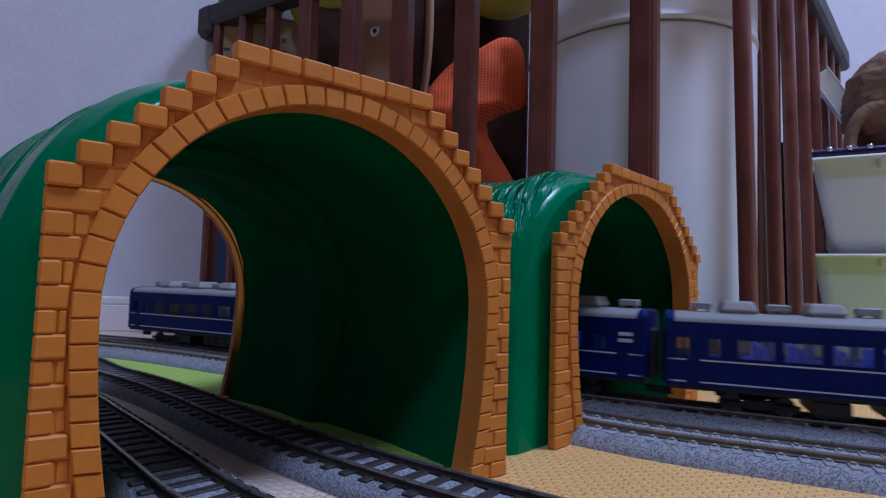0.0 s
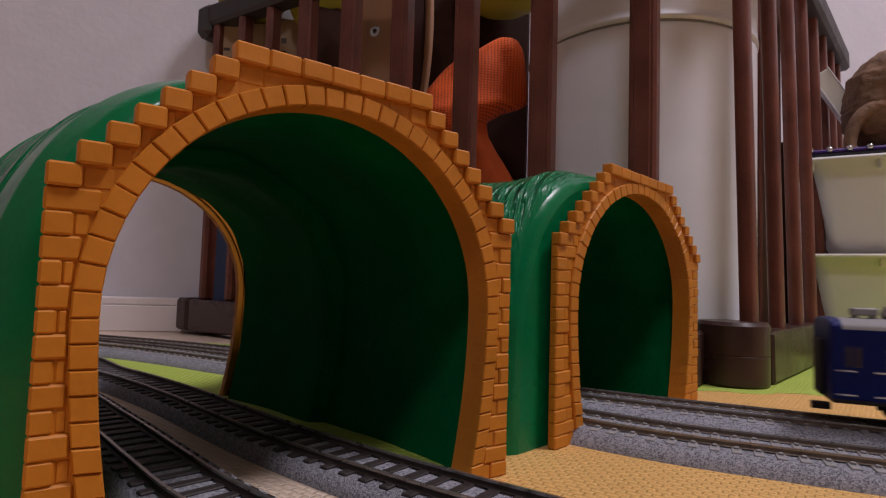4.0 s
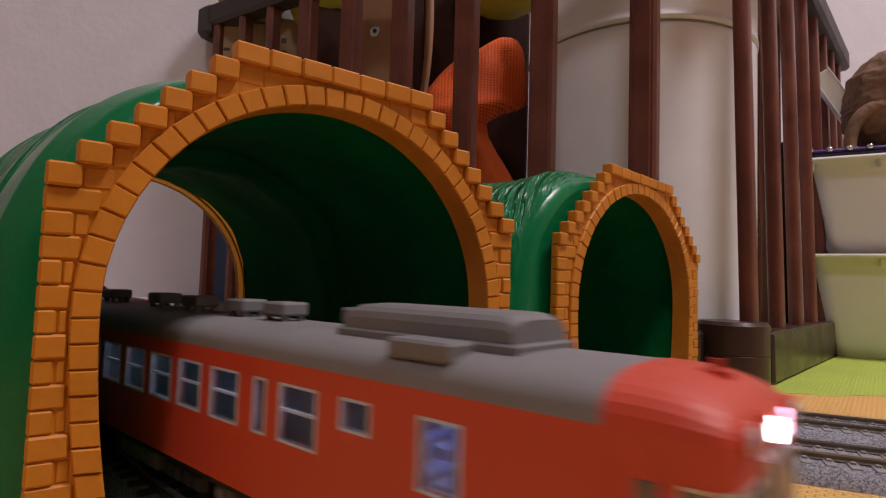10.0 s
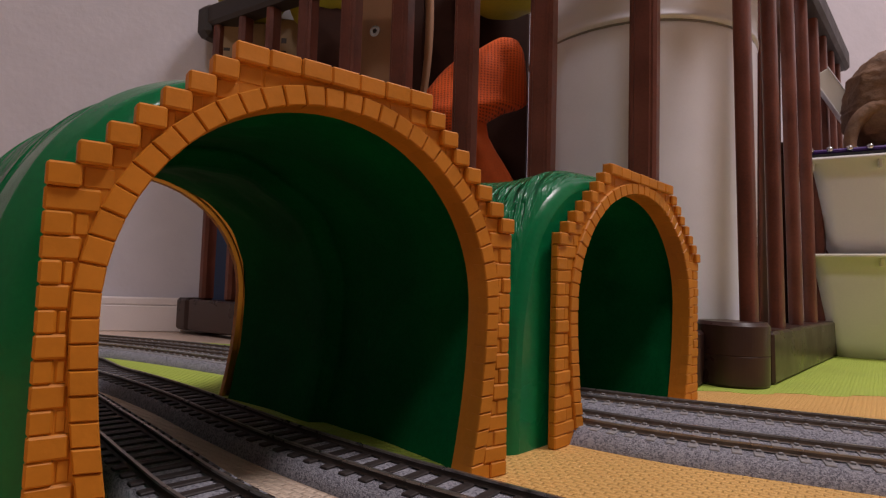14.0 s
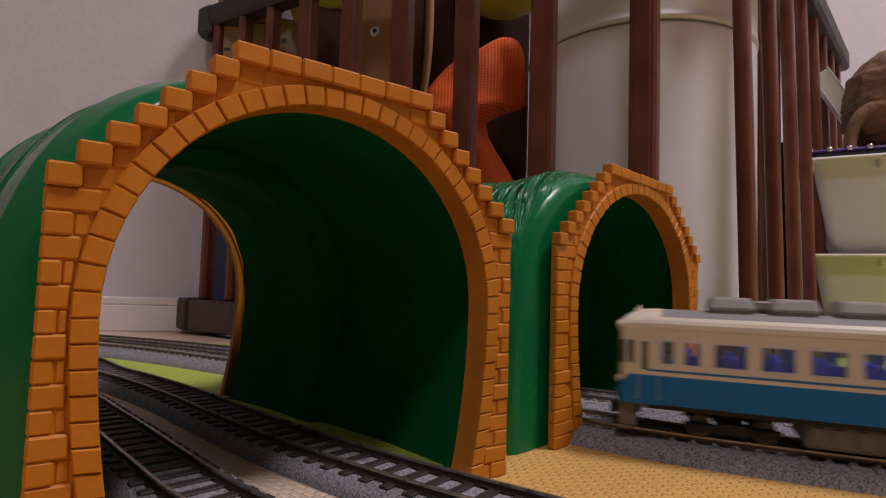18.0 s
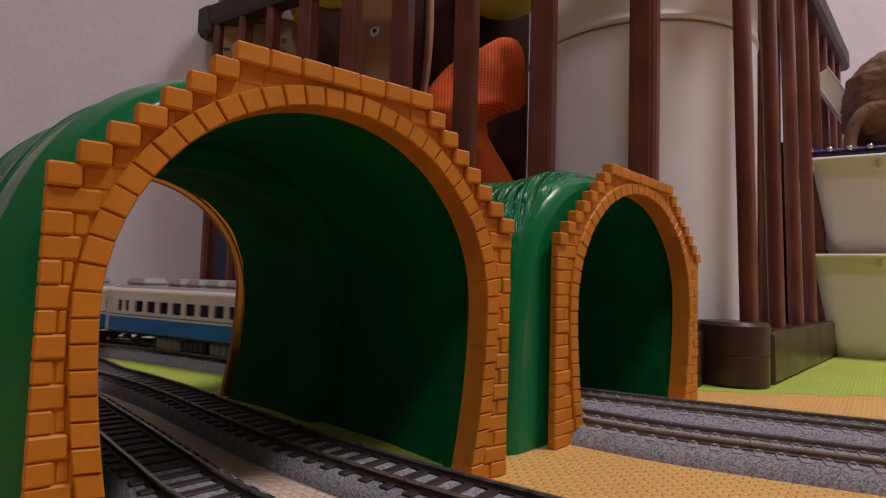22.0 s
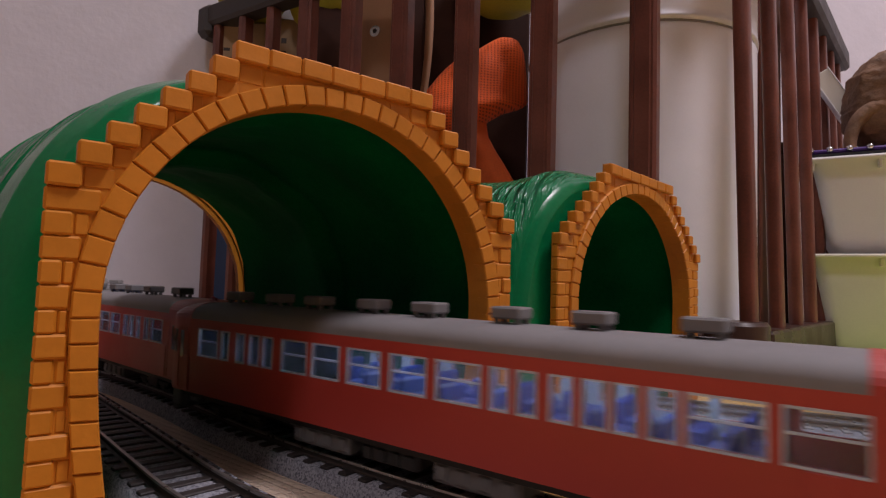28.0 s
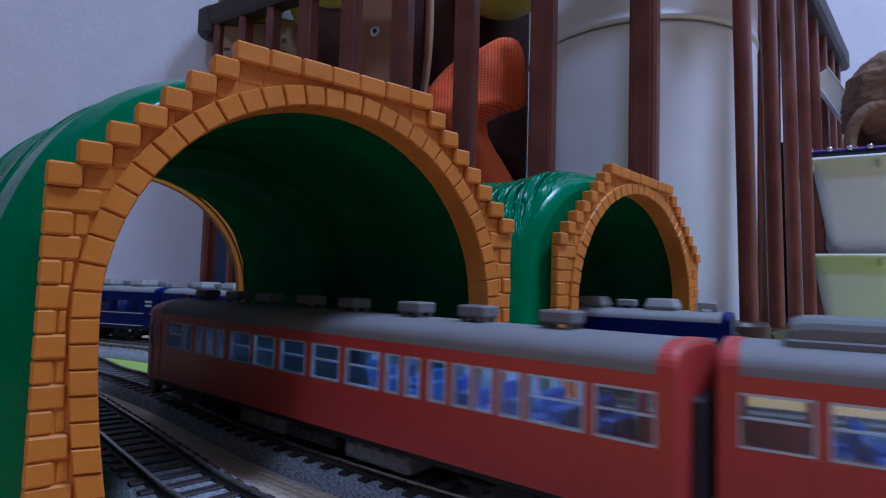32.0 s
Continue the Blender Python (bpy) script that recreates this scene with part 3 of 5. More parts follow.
def fence_panel(p, q, posts, label, corner, end, wide=0.155, thick=0.12, lean=0.0):
    d = (q - p).normalized()
    a = math.degrees(math.atan2(d.y, d.x))
    L = (q - p).length
    t = thing("playpen_fence", label, "fence", at(p.x, p.y, 0, a, lean), group="playpen fence panels")
    bm = bmesh.new()
    box(bm, 0.30 if end else 0.62, L - 0.25, -0.20, 0.20, 0.0, 0.58, 0.03)
    part("bottom_rail", fix(bm), FENCE_FOOT, t)
    bm = bmesh.new()
    box(bm, 0.20, L - 0.1, -0.20, 0.20, FENCE_H - 0.42, FENCE_H, 0.06)
    part("top_rail", fix(bm), FENCE_TOP, t, "dark grey rounded top rail")
    if end:
        bm = bmesh.new()
        box(bm, 0.06, 0.46, -0.24, 0.24, FENCE_H - 0.62, FENCE_H + 0.02, 0.10)
        part("rail_cap", fix(bm), FENCE_TOP, t, "rounded dark plastic rail end")
        bm = bmesh.new()
        box(bm, -0.06, 0.28, -0.22, 0.22, 0.0, 0.60, 0.05)
        part("end_foot", fix(bm), FENCE_FOOT, t)
    for x in posts:
        bm = bmesh.new()
        if not end:
            # round-edged turned slats
            n = 16
            rows = []
            for z in (0.50, 0.56, FENCE_H - 0.42, FENCE_H - 0.40):
                rows.append([(x + wide * math.copysign(abs(math.cos(a)) ** 0.6, math.cos(a)), thick * math.copysign(abs(math.sin(a)) ** 0.6, math.sin(a)), z) for a in [2 * math.pi * i / n for i in range(n)]])
            loft(bm, rows, True)
            smooth(part("post", fix(bm), FENCE, t))
            continue
        w = wide if x > 2.5 or not end else 0.09
        box(bm, x - w, x + w, -thick, thick, 0.58, FENCE_H - 0.40, 0.035)
        box(bm, x - w * 0.62, x + w * 0.62, -thick - 0.015, thick - 0.02, 0.60, FENCE_H - 0.42, 0.015)
        part("post", fix(bm), FENCE, t)
    for x, y in corner:
        bm = bmesh.new()
        prof = [(0.0, 0.0), (0.35, 0.0), (0.37, 0.03), (0.37, 0.33), (0.362, 0.337), (0.37, 0.344), (0.37, 0.65), (0.34, 0.69), (0.0, 0.70)]
        lathe(bm, prof, 72, x, y)
        part("corner_foot", fix(bm), FENCE_FOOT, t, "rounded brown plastic corner foot")
    return t


fence_panel(FA, FB, (0.55, 1.29, 2.04, 2.91, 3.89, 4.92, 6.05, 7.20, 8.46), "dark brown wooden playpen fence panel with square posts", ((9.336, 0.38),), True)
OUT = Vector((0.74, -0.67)) * 0.10
fence_panel(FB + OUT, FC + OUT, (0.45, 1.75, 2.90, 4.0, 5.0, 5.9, 6.8, 7.6), "dark brown wooden playpen fence panel beside the bins", (), False, 0.125, 0.085, -1.1)

# ---- things behind the fence ----
t = thing("round_bin", "tall glossy white cylindrical bin with a seamed lid", "bin", at(3.10, 9.1, 0))
R0 = 1.74
bm = bmesh.new()
lathe(bm, [(0, 0.0), (R0 - 0.05, 0.0), (R0 - 0.02, 0.05), (R0 - 0.02, 0.12), (R0, 4.54), (R0, 4.60), (R0 - 0.03, 4.63), (R0 - 0.06, 4.63), (0, 4.63)], 72)
smooth(part("body", fix(bm), WHITE, t))
bm = bmesh.new()
lathe(bm, [(0, 4.63), (R0 - 0.02, 4.63), (R0 - 0.02, 4.66), (0, 4.66)], 72)
smooth(part("seam", fix(bm), SEAM, t, "thin grey seam under the lid"))
bm = bmesh.new()
lathe(bm, [(0, 4.66), (R0 - 0.06, 4.66), (R0 - 0.01, 4.66), (R0 + 0.02, 4.68), (R0 + 0.02, 4.72), (R0 + 0.005, 4.74), (R0 + 0.005, 4.82), (R0 + 0.005, 5.5), (R0 + 0.005, 5.6), (R0 - 0.1, 6.0), (R0 - 0.5, 6.3), (0, 6.4)], 72)
smooth(part("lid", fix(bm), WHITE, t))


def lump(name, m, sx, sy, sz, amp, mat, label, category, seed=0, freq=1.2, n=40):
    bm = bmesh.new()
    bmesh.ops.create_icosphere(bm, subdivisions=4, radius=1)
    for v in bm.verts:
        q = v.co.copy()
        f = 1 + amp * noise.noise(q * freq + Vector((seed, 0, 0))) + 0.4 * amp * noise.noise(q * freq * 2.7 + Vector((0, seed, 0)))
        v.co = Vector((q.x * sx * f, q.y * sy * f, q.z * sz * f))
    ob = single(name, bm, mat, label, category)
    smooth(ob)
    ob.matrix_world = m
    return ob


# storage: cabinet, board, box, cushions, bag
# assumed cabinet, added to fill the dark area behind the fence
t = thing("cabinet", "dark brown wooden cabinet, added to fill the dark area behind the fence", "cabinet", at(1.0, 10.75, 0, ANG))
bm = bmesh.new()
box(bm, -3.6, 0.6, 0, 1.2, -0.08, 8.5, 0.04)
part("carcass", fix(bm), DARK_FILLER, t)
for x0, x1, hx in ((-3.55, -1.53, -1.75), (-1.49, 0.55, -1.27)):
    bm = bmesh.new()
    box(bm, x0, x1, -0.06, 0.0, 0.2, 8.4, 0.02)
    d = part("door", fix(bm), DARK_FILLER, t)
    bm = bmesh.new()
    box(bm, hx - 0.03, hx + 0.03, -0.14, -0.05, 3.6, 4.6, 0.02)
    part("handle", fix(bm), FENCE_TOP, d)
t = thing("chair_leg_board", "tan rounded board with a screw, leaning behind fence", "board", at(-1.25, 9.6, 0, -25))
bm = bmesh.new()
box(bm, -0.42, 0.42, -0.08, 0.08, 0.0, 6.4, 0.07)
part("panel", fix(bm), BOARD, t)
bm = bmesh.new()
tube(bm, (0.0, -0.10, 5.33), (0.0, -0.06, 5.33), 0.10, n=20)
sc = part("screw", fix(bm), CHROME, t, "round metal screw head")
bm = bmesh.new()
tube(bm, (0.0, -0.105, 5.33), (0.0, -0.095, 5.33), 0.045, n=6)
part("socket", fix(bm), INK, sc)
bm = bmesh.new()
rows = []
for i in range(17):
    a = i / 16
    x = 0.10 * math.sin(a * math.pi * 0.9) - 0.16 * a * a
    rows.append([(x + 0.0, 0, 6.6 - 3.3 * a), (x + 0.16 - 0.05 * a, -0.05, 6.6 - 3.3 * a), (x + 0.16 - 0.05 * a, 0.05, 6.6 - 3.3 * a)])
loft(bm, rows, True)
ob = smooth(single("curved_strip", fix(bm), BOARD, "tan curved leather strip hanging behind the fence", "strip"))
ob.matrix_world = at(-0.48, 9.4, 0)


def carton(m, w, d, h, label, bars, mat=CARD):
    t = thing("cardboard_box" if mat is CARD else "storage_box", label, "cardboard box" if mat is CARD else "storage box", m, group="stored boxes")
    bm = bmesh.new()
    box(bm, -w / 2, w / 2, 0, d, 0, h, 0.03)
    part("carton", fix(bm), mat, t)
    for x, z, bw, bh in bars:
        bm = bmesh.new()
        box(bm, x, x + bw, -0.006, 0.01, z, z + bh)
        part("print_bar", fix(bm), INK, t, "dark printed bar")
    bm = bmesh.new()
    box(bm, -w / 2 + 0.02, w / 2 - 0.02, d / 2 - 0.08, d / 2 + 0.08, h, h + 0.006)
    part("tape", fix(bm), BOARD, t)
    return t


carton(at(-3.62, 10.72, 0, ANG - 6), 1.75, 0.55, 4.5, "dark navy storage box standing on the floor", (), NAVY)
carton(at(-4.05, 10.62, 4.5, ANG - 6), 0.95, 0.5, 1.45, "brown cardboard box with printed marks, on another box",
       ((-0.30, 0.7, 0.22, 0.03), (-0.30, 0.6, 0.30, 0.03), (-0.1, 0.95, 0.18, 0.03), (-0.28, 0.85, 0.12, 0.06)))
carton(at(-3.08, 10.78, 4.5, ANG - 6), 0.95, 0.5, 1.60, "dark brown cardboard box with printed marks, on another box",
       ((-0.2, 1.10, 0.10, 0.10), (-0.2, 0.85, 0.10, 0.10), (-0.2, 0.6, 0.10, 0.10), (0.1, 1.15, 0.2, 0.03)))
bm = bmesh.new()
box(bm, -0.2, 0.2, 0, 0.4, 0, 1.3, 0.06)
ob = single("navy_pouch", fix(bm), NAVY, "navy blue cloth pouch on the cardboard box", "pouch")
ob.matrix_world = at(-2.42, 10.45, 4.5, ANG)
lump("cushion", at(-2.45, 10.45, 6.50), 0.72, 0.5, 0.72, 0.16, YELLOW, "crumpled yellow plastic cushion on the boxes", "cushion", 3)
lump("cushion", at(-3.75, 10.60, 6.62), 0.75, 0.45, 0.62, 0.16, YELLOW, "crumpled yellow plastic cushion on the boxes", "cushion", 7)
lump("cushion", at(0.95, 10.05, 6.75), 0.95, 0.5, 0.85, 0.12, YELLOW, "round yellow plastic cushion behind the fence", "cushion", 9)


# orange mesh bag, draped
def net(name, colour):
    m = material(name, colour, 0.75, vary=0.12, scale=30)
    nt = m.node_tree
    bs = nt.nodes["Principled BSDF"]
    tc = nt.nodes.new("ShaderNodeTexCoord")
    sep = nt.nodes.new("ShaderNodeSeparateXYZ")
    nt.links.new(tc.outputs["Object"], sep.inputs[0])

    def wave(a, b):
        q = nt.nodes.new("ShaderNodeMath")
        q.operation = "MULTIPLY"
        q.inputs[1].default_value = a
        nt.links.new(sep.outputs[0], q.inputs[0])
        w = nt.nodes.new("ShaderNodeMath")
        w.operation = "MULTIPLY_ADD"
        w.inputs[1].default_value = b
        nt.links.new(sep.outputs[2], w.inputs[0])
        nt.links.new(q.outputs[0], w.inputs[2])
        z = nt.nodes.new("ShaderNodeMath")
        z.operation = "SINE"
        nt.links.new(w.outputs[0], z.inputs[0])
        return z.outputs[0]

    holes = nt.nodes.new("ShaderNodeMath")
    holes.operation = "MULTIPLY"
    nt.links.new(wave(1000, 1250), holes.inputs[0])
    nt.links.new(wave(1000, -1250), holes.inputs[1])
    r = nt.nodes.new("ShaderNodeMapRange")
    r.inputs[1].default_value, r.inputs[2].default_value = 0.25, 0.6
    r.inputs[3].default_value, r.inputs[4].default_value = 1.0, 0.38
    nt.links.new(holes.outputs[0], r.inputs[0])
    old = bs.inputs["Base Color"].links[0].from_socket
    sc = nt.nodes.new("ShaderNodeVectorMath")
    sc.operation = "SCALE"
    nt.links.new(old, sc.inputs[0])
    nt.links.new(r.outputs[0], sc.inputs["Scale"])
    nt.links.new(sc.outputs[0], bs.inputs["Base Color"])
    b = nt.nodes.new("ShaderNodeBump")
    b.inputs["Strength"].default_value, b.inputs["Distance"].default_value = 0.8, 0.0012
    nt.links.new(r.outputs[0], b.inputs["Height"])
    nt.links.new(b.outputs[0], bs.inputs["Normal"])
    return m


NET = net("orange_mesh", (0.88, 0.125, 0.010))
t = thing("mesh_bag", "crumpled orange mesh bag hanging behind the fence", "bag", at(0.55, 9.15, 0))


def drape(bm, outline, depth, seed):
    """A puffed cloth between left and right edges (z, x0, x1)."""
    rows = []
    n = 18
    for z, x0, x1 in outline:
        front, back = [], []
        for i in range(n + 1):
            a = i / n
            x = x0 + (x1 - x0) * a
            q = math.sin(math.pi * a) ** 0.6
            f = 0.10 * noise.noise(Vector((x * 2.2 + seed, z * 1.7, 0))) + 0.05 * noise.noise(Vector((x * 5, z * 5 + seed, 2)))
            front.append((x, -depth * q + f * q * 1.6, z + 0.03 * math.sin(5 * a + seed)))
            back.append((x, depth * q * 0.7 + 0.02, z))
        rows.append(front + back[::-1][1:-1])
    vs = loft(bm, rows, True)
    bm.faces.new(vs[0][::-1])
    bm.faces.new(vs[-1])


bm = bmesh.new()
drape(bm, [(3.42, -0.62, -0.20), (3.56, -0.76, -0.02), (3.72, -0.92, 0.22), (3.84, -0.95, 0.42), (3.92, -0.94, 0.70), (3.99, -0.93, 0.76), (4.17, -0.89, 0.77), (4.41, -0.71, 0.75), (4.55, -0.58, 0.73), (4.68, -0.44, 0.72), (4.80, -0.18, 0.70), (4.88, -0.05, 0.68), (5.00, 0.14, 0.60), (5.04, 0.24, 0.52)], 0.34, 2.0)
smooth(part("net", fix(bm), NET, t, "orange mesh cloth"))
bm = bmesh.new()
drape(bm, [(2.3, -0.45, 0.80), (2.76, -0.44, 0.56), (2.99, -0.42, 0.42), (3.2, -0.42, 0.28), (3.45, -0.44, 0.14), (3.7, -0.4, 0.1), (3.9, -0.35, 0.12)], 0.20, 5.0)
smooth(part("lining", fix(bm), MESHBAG, t, "plain orange cloth lining"))


# stacked bins with toys
def bin_tub(m, mat, label, h, lid):
    t = thing("storage_bin", label, "storage bin", m, group="stacked bins")

    def ring(x0, x1, y0, y1, r, z):
        pts = []
        for cx, cy, a0 in ((x1 - r, y1 - r, 0), (x0 + r, y1 - r, 90), (x0 + r, y0 + r, 180), (x1 - r, y0 + r, 270)):
            for k in range(7):
                a = radians(a0 + 15 * k)
                pts.append((cx + r * math.cos(a), cy + r * math.sin(a), z))
        return pts

    W, D = 3.0, 1.30
    bm = bmesh.new()
    rows = [ring(0.10, W - 0.10, 0.10, D - 0.10, 0.12, 0.0), ring(0.04, W - 0.04, 0.04, D - 0.04, 0.16, 0.03)]
    for k in range(1, 6):
        e = -0.02 - 0.05 * k
        rows.append(ring(e, W - e, e * 0.6, D - e * 0.6, 0.20, h * k / 5 - 0.03))
    rows.append(ring(-0.56, W + 0.56, -0.36, D + 0.36, 0.24, h - 0.02))
    rows.append(ring(-0.56, W + 0.56, -0.36, D + 0.36, 0.24, h + 0.04))
    rows.append(ring(-0.28, W + 0.28, -0.16, D + 0.16, 0.2, h + 0.04))
    rows.append(ring(-0.05, W + 0.05, 0.0, D, 0.2, 0.3))
    vs = loft(bm, rows, True)
    bm.faces.new(vs[0][::-1])
    bm.faces.new(vs[-1])
    smooth(part("tub", fix(bm), mat, t))
    for k in range(4):
        bm = bmesh.new()
        x = -0.30 + 0.9 * k
        box(bm, x, x + 0.05, -0.26, -0.10, h - 0.16, h - 0.03, 0.01)
        part("rim_rib", fix(bm), mat, t)
    if lid:
        bm = bmesh.new()
        slab(bm, [(x, y) for x, y, z in ring(-0.42, W + 0.42, -0.27, D + 0.27, 0.22, 0)], h + 0.045, h + 0.11)
        part("lid", fix(bm), GANGWAY, t, "black flat lid")
    return t


BIN = at(6.50, 9.40, -0.06, -30)
bin_tub(BIN, CREAMBIN, "cream white plastic storage bin on the floor", 1.70, False)
bin_tub(at(6.50, 9.40, 1.68, -30), GREYBIN, "white plastic storage bin with black lid, stacked", 1.55, True)
TOP = 1.68 + 1.55 + 0.112
t = thing("toy_rail", "purple toy strip with shiny metal studs on the lid", "toy", at(6.40, 9.40, TOP, -30))
bm = bmesh.new()
box(bm, -0.30, 1.6, -0.16, 0.05, 0, 0.09, 0.03)
part("strip", fix(bm), PURPLE, t)
for k in range(6):
    bm = bmesh.new()
    bmesh.ops.create_uvsphere(bm, u_segments=14, v_segments=8, radius=0.055)
    bmesh.ops.translate(bm, verts=bm.verts[:], vec=(-0.22 + 0.27 * k, -0.16, 0.075))
    smooth(part("stud", bm, CHROME, t, "chrome ball stud"))

# brown toy animal: rounded back, bent foreleg
bm = bmesh.new()


def blob(c, s, amp, seed):
    g = bmesh.ops.create_icosphere(bm, subdivisions=4, radius=1)
    for v in g["verts"]:
        q = v.co.copy()
        f = 1 + amp * noise.noise(q * 1.7 + Vector((seed, 0, 0))) + 0.3 * amp * noise.noise(q * 6 + Vector((0, seed, 0)))
        v.co = Vector((c[0] + q.x * s[0] * f, c[1] + q.y * s[1] * f, c[2] + q.z * s[2] * f))


# plated shell: seven flat sides, a lip, a smaller ridged cap
SIDE = 2 * math.pi / 7
rows = []
for k in range(49):
    h = k / 48
    z = 0.34 + 1.52 * h
    R = float(np.interp(h, (0, 0.10, 0.30, 0.66, 0.70, 0.715, 0.86, 0.95, 1.0), (0.60, 0.74, 0.76, 0.67, 0.665, 0.615, 0.47, 0.28, 0.06)))
    if abs(h - 0.31) < 0.012:
        R -= 0.025
    row = []
    for j in range(84):
        a = 2 * math.pi * j / 84
        r = R * math.cos(SIDE / 2) / math.cos((a + 0.6) % SIDE - SIDE / 2)
        p = Vector((0.99 + 1.04 * r * math.cos(a), 0.45 + 0.72 * r * math.sin(a), z))
        f = 0.022 * noise.noise(p * 7) + 0.012 * noise.noise(Vector((p.x * 22, p.y * 22, p.z * 16)))
        row.append((p.x + f * math.cos(a), p.y + f * math.sin(a), z + 0.25 * (p.x - 0.99) * max(0, h - 0.7) + 0.5 * f))
    rows.append(row)
loft(bm, rows, True)
bm.faces.new([bm.verts.new(v) for v in rows[-1]])
blob((0.95, 0.5, 0.50), (0.55, 0.4, 0.5), 0.1, 6)
rows = []
for k in range(17):
    a = radians(196 - 11.5 * k)
    c = Vector((0.76 + 0.46 * math.cos(a), -0.02 + 0.015 * k, 0.16 + 0.62 * max(math.sin(a), -0.25)))
    r = 0.085 + 0.006 * k
    u = Vector((math.cos(a), 0, math.sin(a)))
    rows.append([tuple(c + u * r * math.cos(q) + Vector((0, 1, 0)) * r * math.sin(q)) for q in [2 * math.pi * j / 14 for j in range(14)]])
loft(bm, rows, True)
ob = single("toy_animal", fix(bm), TOYBROWN, "brown rubber toy animal with a plated shell on the bin lid", "toy")
smooth(ob)
ob.matrix_world = at(6.42, 9.36, TOP, -30)
t = thing("small_book", "pale grey small book leaning behind the toy", "book", at(7.62, 9.72, TOP, -30, 0, -28))
bm = bmesh.new()
box(bm, -0.13, 0.13, -0.16, 0.10, 0.02, 1.93, 0.01)
part("page_block", fix(bm), CREAMBIN, t, "cream page block")
for x in (-0.15, 0.13):
    bm = bmesh.new()
    box(bm, x, x + 0.02, -0.17, 0.12, 0, 1.95, 0.006)
    part("cover", fix(bm), GREYBIN, t, "pale grey cover board")
bm = bmesh.new()
box(bm, -0.13, 0.13, 0.10, 0.12, 0, 1.95, 0.006)
part("spine", fix(bm), GREYBIN, t)


# brown panel, and a dark block added for the darkness behind the second fence panel
t = thing("wooden_board", "tall brown wooden board standing behind the fence", "board", at(5.45, 9.45, 0, 30))
bm = bmesh.new()
box(bm, -0.34, 0.34, -0.05, 0.05, -0.08, 7.6, 0.02)
part("panel", fix(bm), BROWNWOOD, t)
bm = bmesh.new()
box(bm, -0.34, -0.26, -0.075, -0.045, -0.08, 7.6, 0.01)
part("edge_strip", fix(bm), FENCE, t)
t = thing("storage_crate", "dark brown block, added for the darkness behind the fence", "crate", at(6.35, 10.75, 0, 20))
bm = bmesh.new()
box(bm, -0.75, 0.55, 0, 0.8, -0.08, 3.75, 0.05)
part("filler_body", fix(bm), DARK_FILLER, t)
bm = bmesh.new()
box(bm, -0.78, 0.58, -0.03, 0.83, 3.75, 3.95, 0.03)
part("lid", fix(bm), DARK_FILLER, t)


# ---- model trains ----
Z_SILL, Z_EAVE, Z_TOP = 0.15, 0.64, 0.715
ROOF_HIGH, ROOF_LOW, ROOF_MID = (0.60, 0.70, 0.15), (0.635, 0.742, 0.19), (0.60, 0.70, 0.15)
ROOF_BLUE = (0.640, 0.71, 0.18)


def side_panel(bm, x0, x1, y, z0, z1, holes, th=0.018):
    """A side wall at y with window holes through it."""
    sg = 1 if y > 0 else -1
    ya, yb = y, y - sg * th
    xs = x0
    for a, b, c, d in sorted(holes):
        if a > xs:
            box(bm, xs, a, ya, yb, z0, z1)
        box(bm, a, b, ya, yb, z0, c)
        if d < z1:
            box(bm, a, b, ya, yb, d, z1)
        xs = b
    if xs < x1:
        box(bm, xs, x1, ya, yb, z0, z1)


def roof_row(x, hw, drop=0.0, n=16, z_eave=None, z_top=None):
    ze, zt = (Z_EAVE if z_eave is None else z_eave), (Z_TOP if z_top is None else z_top) - drop
    row = []
    for i in range(n + 1):
        a = math.pi * i / n
        row.append((x, hw * math.copysign(abs(math.cos(a)) ** 0.62, math.cos(a)), ze + (zt - ze) * math.sin(a) ** 0.8))
    return row


def ribbon(bm, sg, L, path, out, z0, z1):
    """An upright band that follows the cab's plan, given by (depth, y), out proud of it."""
    X = sg * L / 2
    rows = []
    n = len(path)
    for i, (d, y) in enumerate(path):
        a, b = path[max(i - 1, 0)], path[min(i + 1, n - 1)]
        t = Vector((b[0] - a[0], b[1] - a[1])).normalized()
        k = Vector((t.y, -t.x))
        if k.x > 0.0001 or (abs(k.x) <= 0.0001 and k.y * y < 0):
            k = -k
        p, q = Vector((d, y)) + k * out, Vector((d, y)) - k * 0.012
        rows.append([(X - sg * p.x, p.y, z0), (X - sg * p.x, p.y, z1), (X - sg * q.x, q.y, z1), (X - sg * q.x, q.y, z0)])
    vs = loft(bm, rows, True)
    bm.faces.new(vs[0])
    bm.faces.new(vs[-1][::-1])


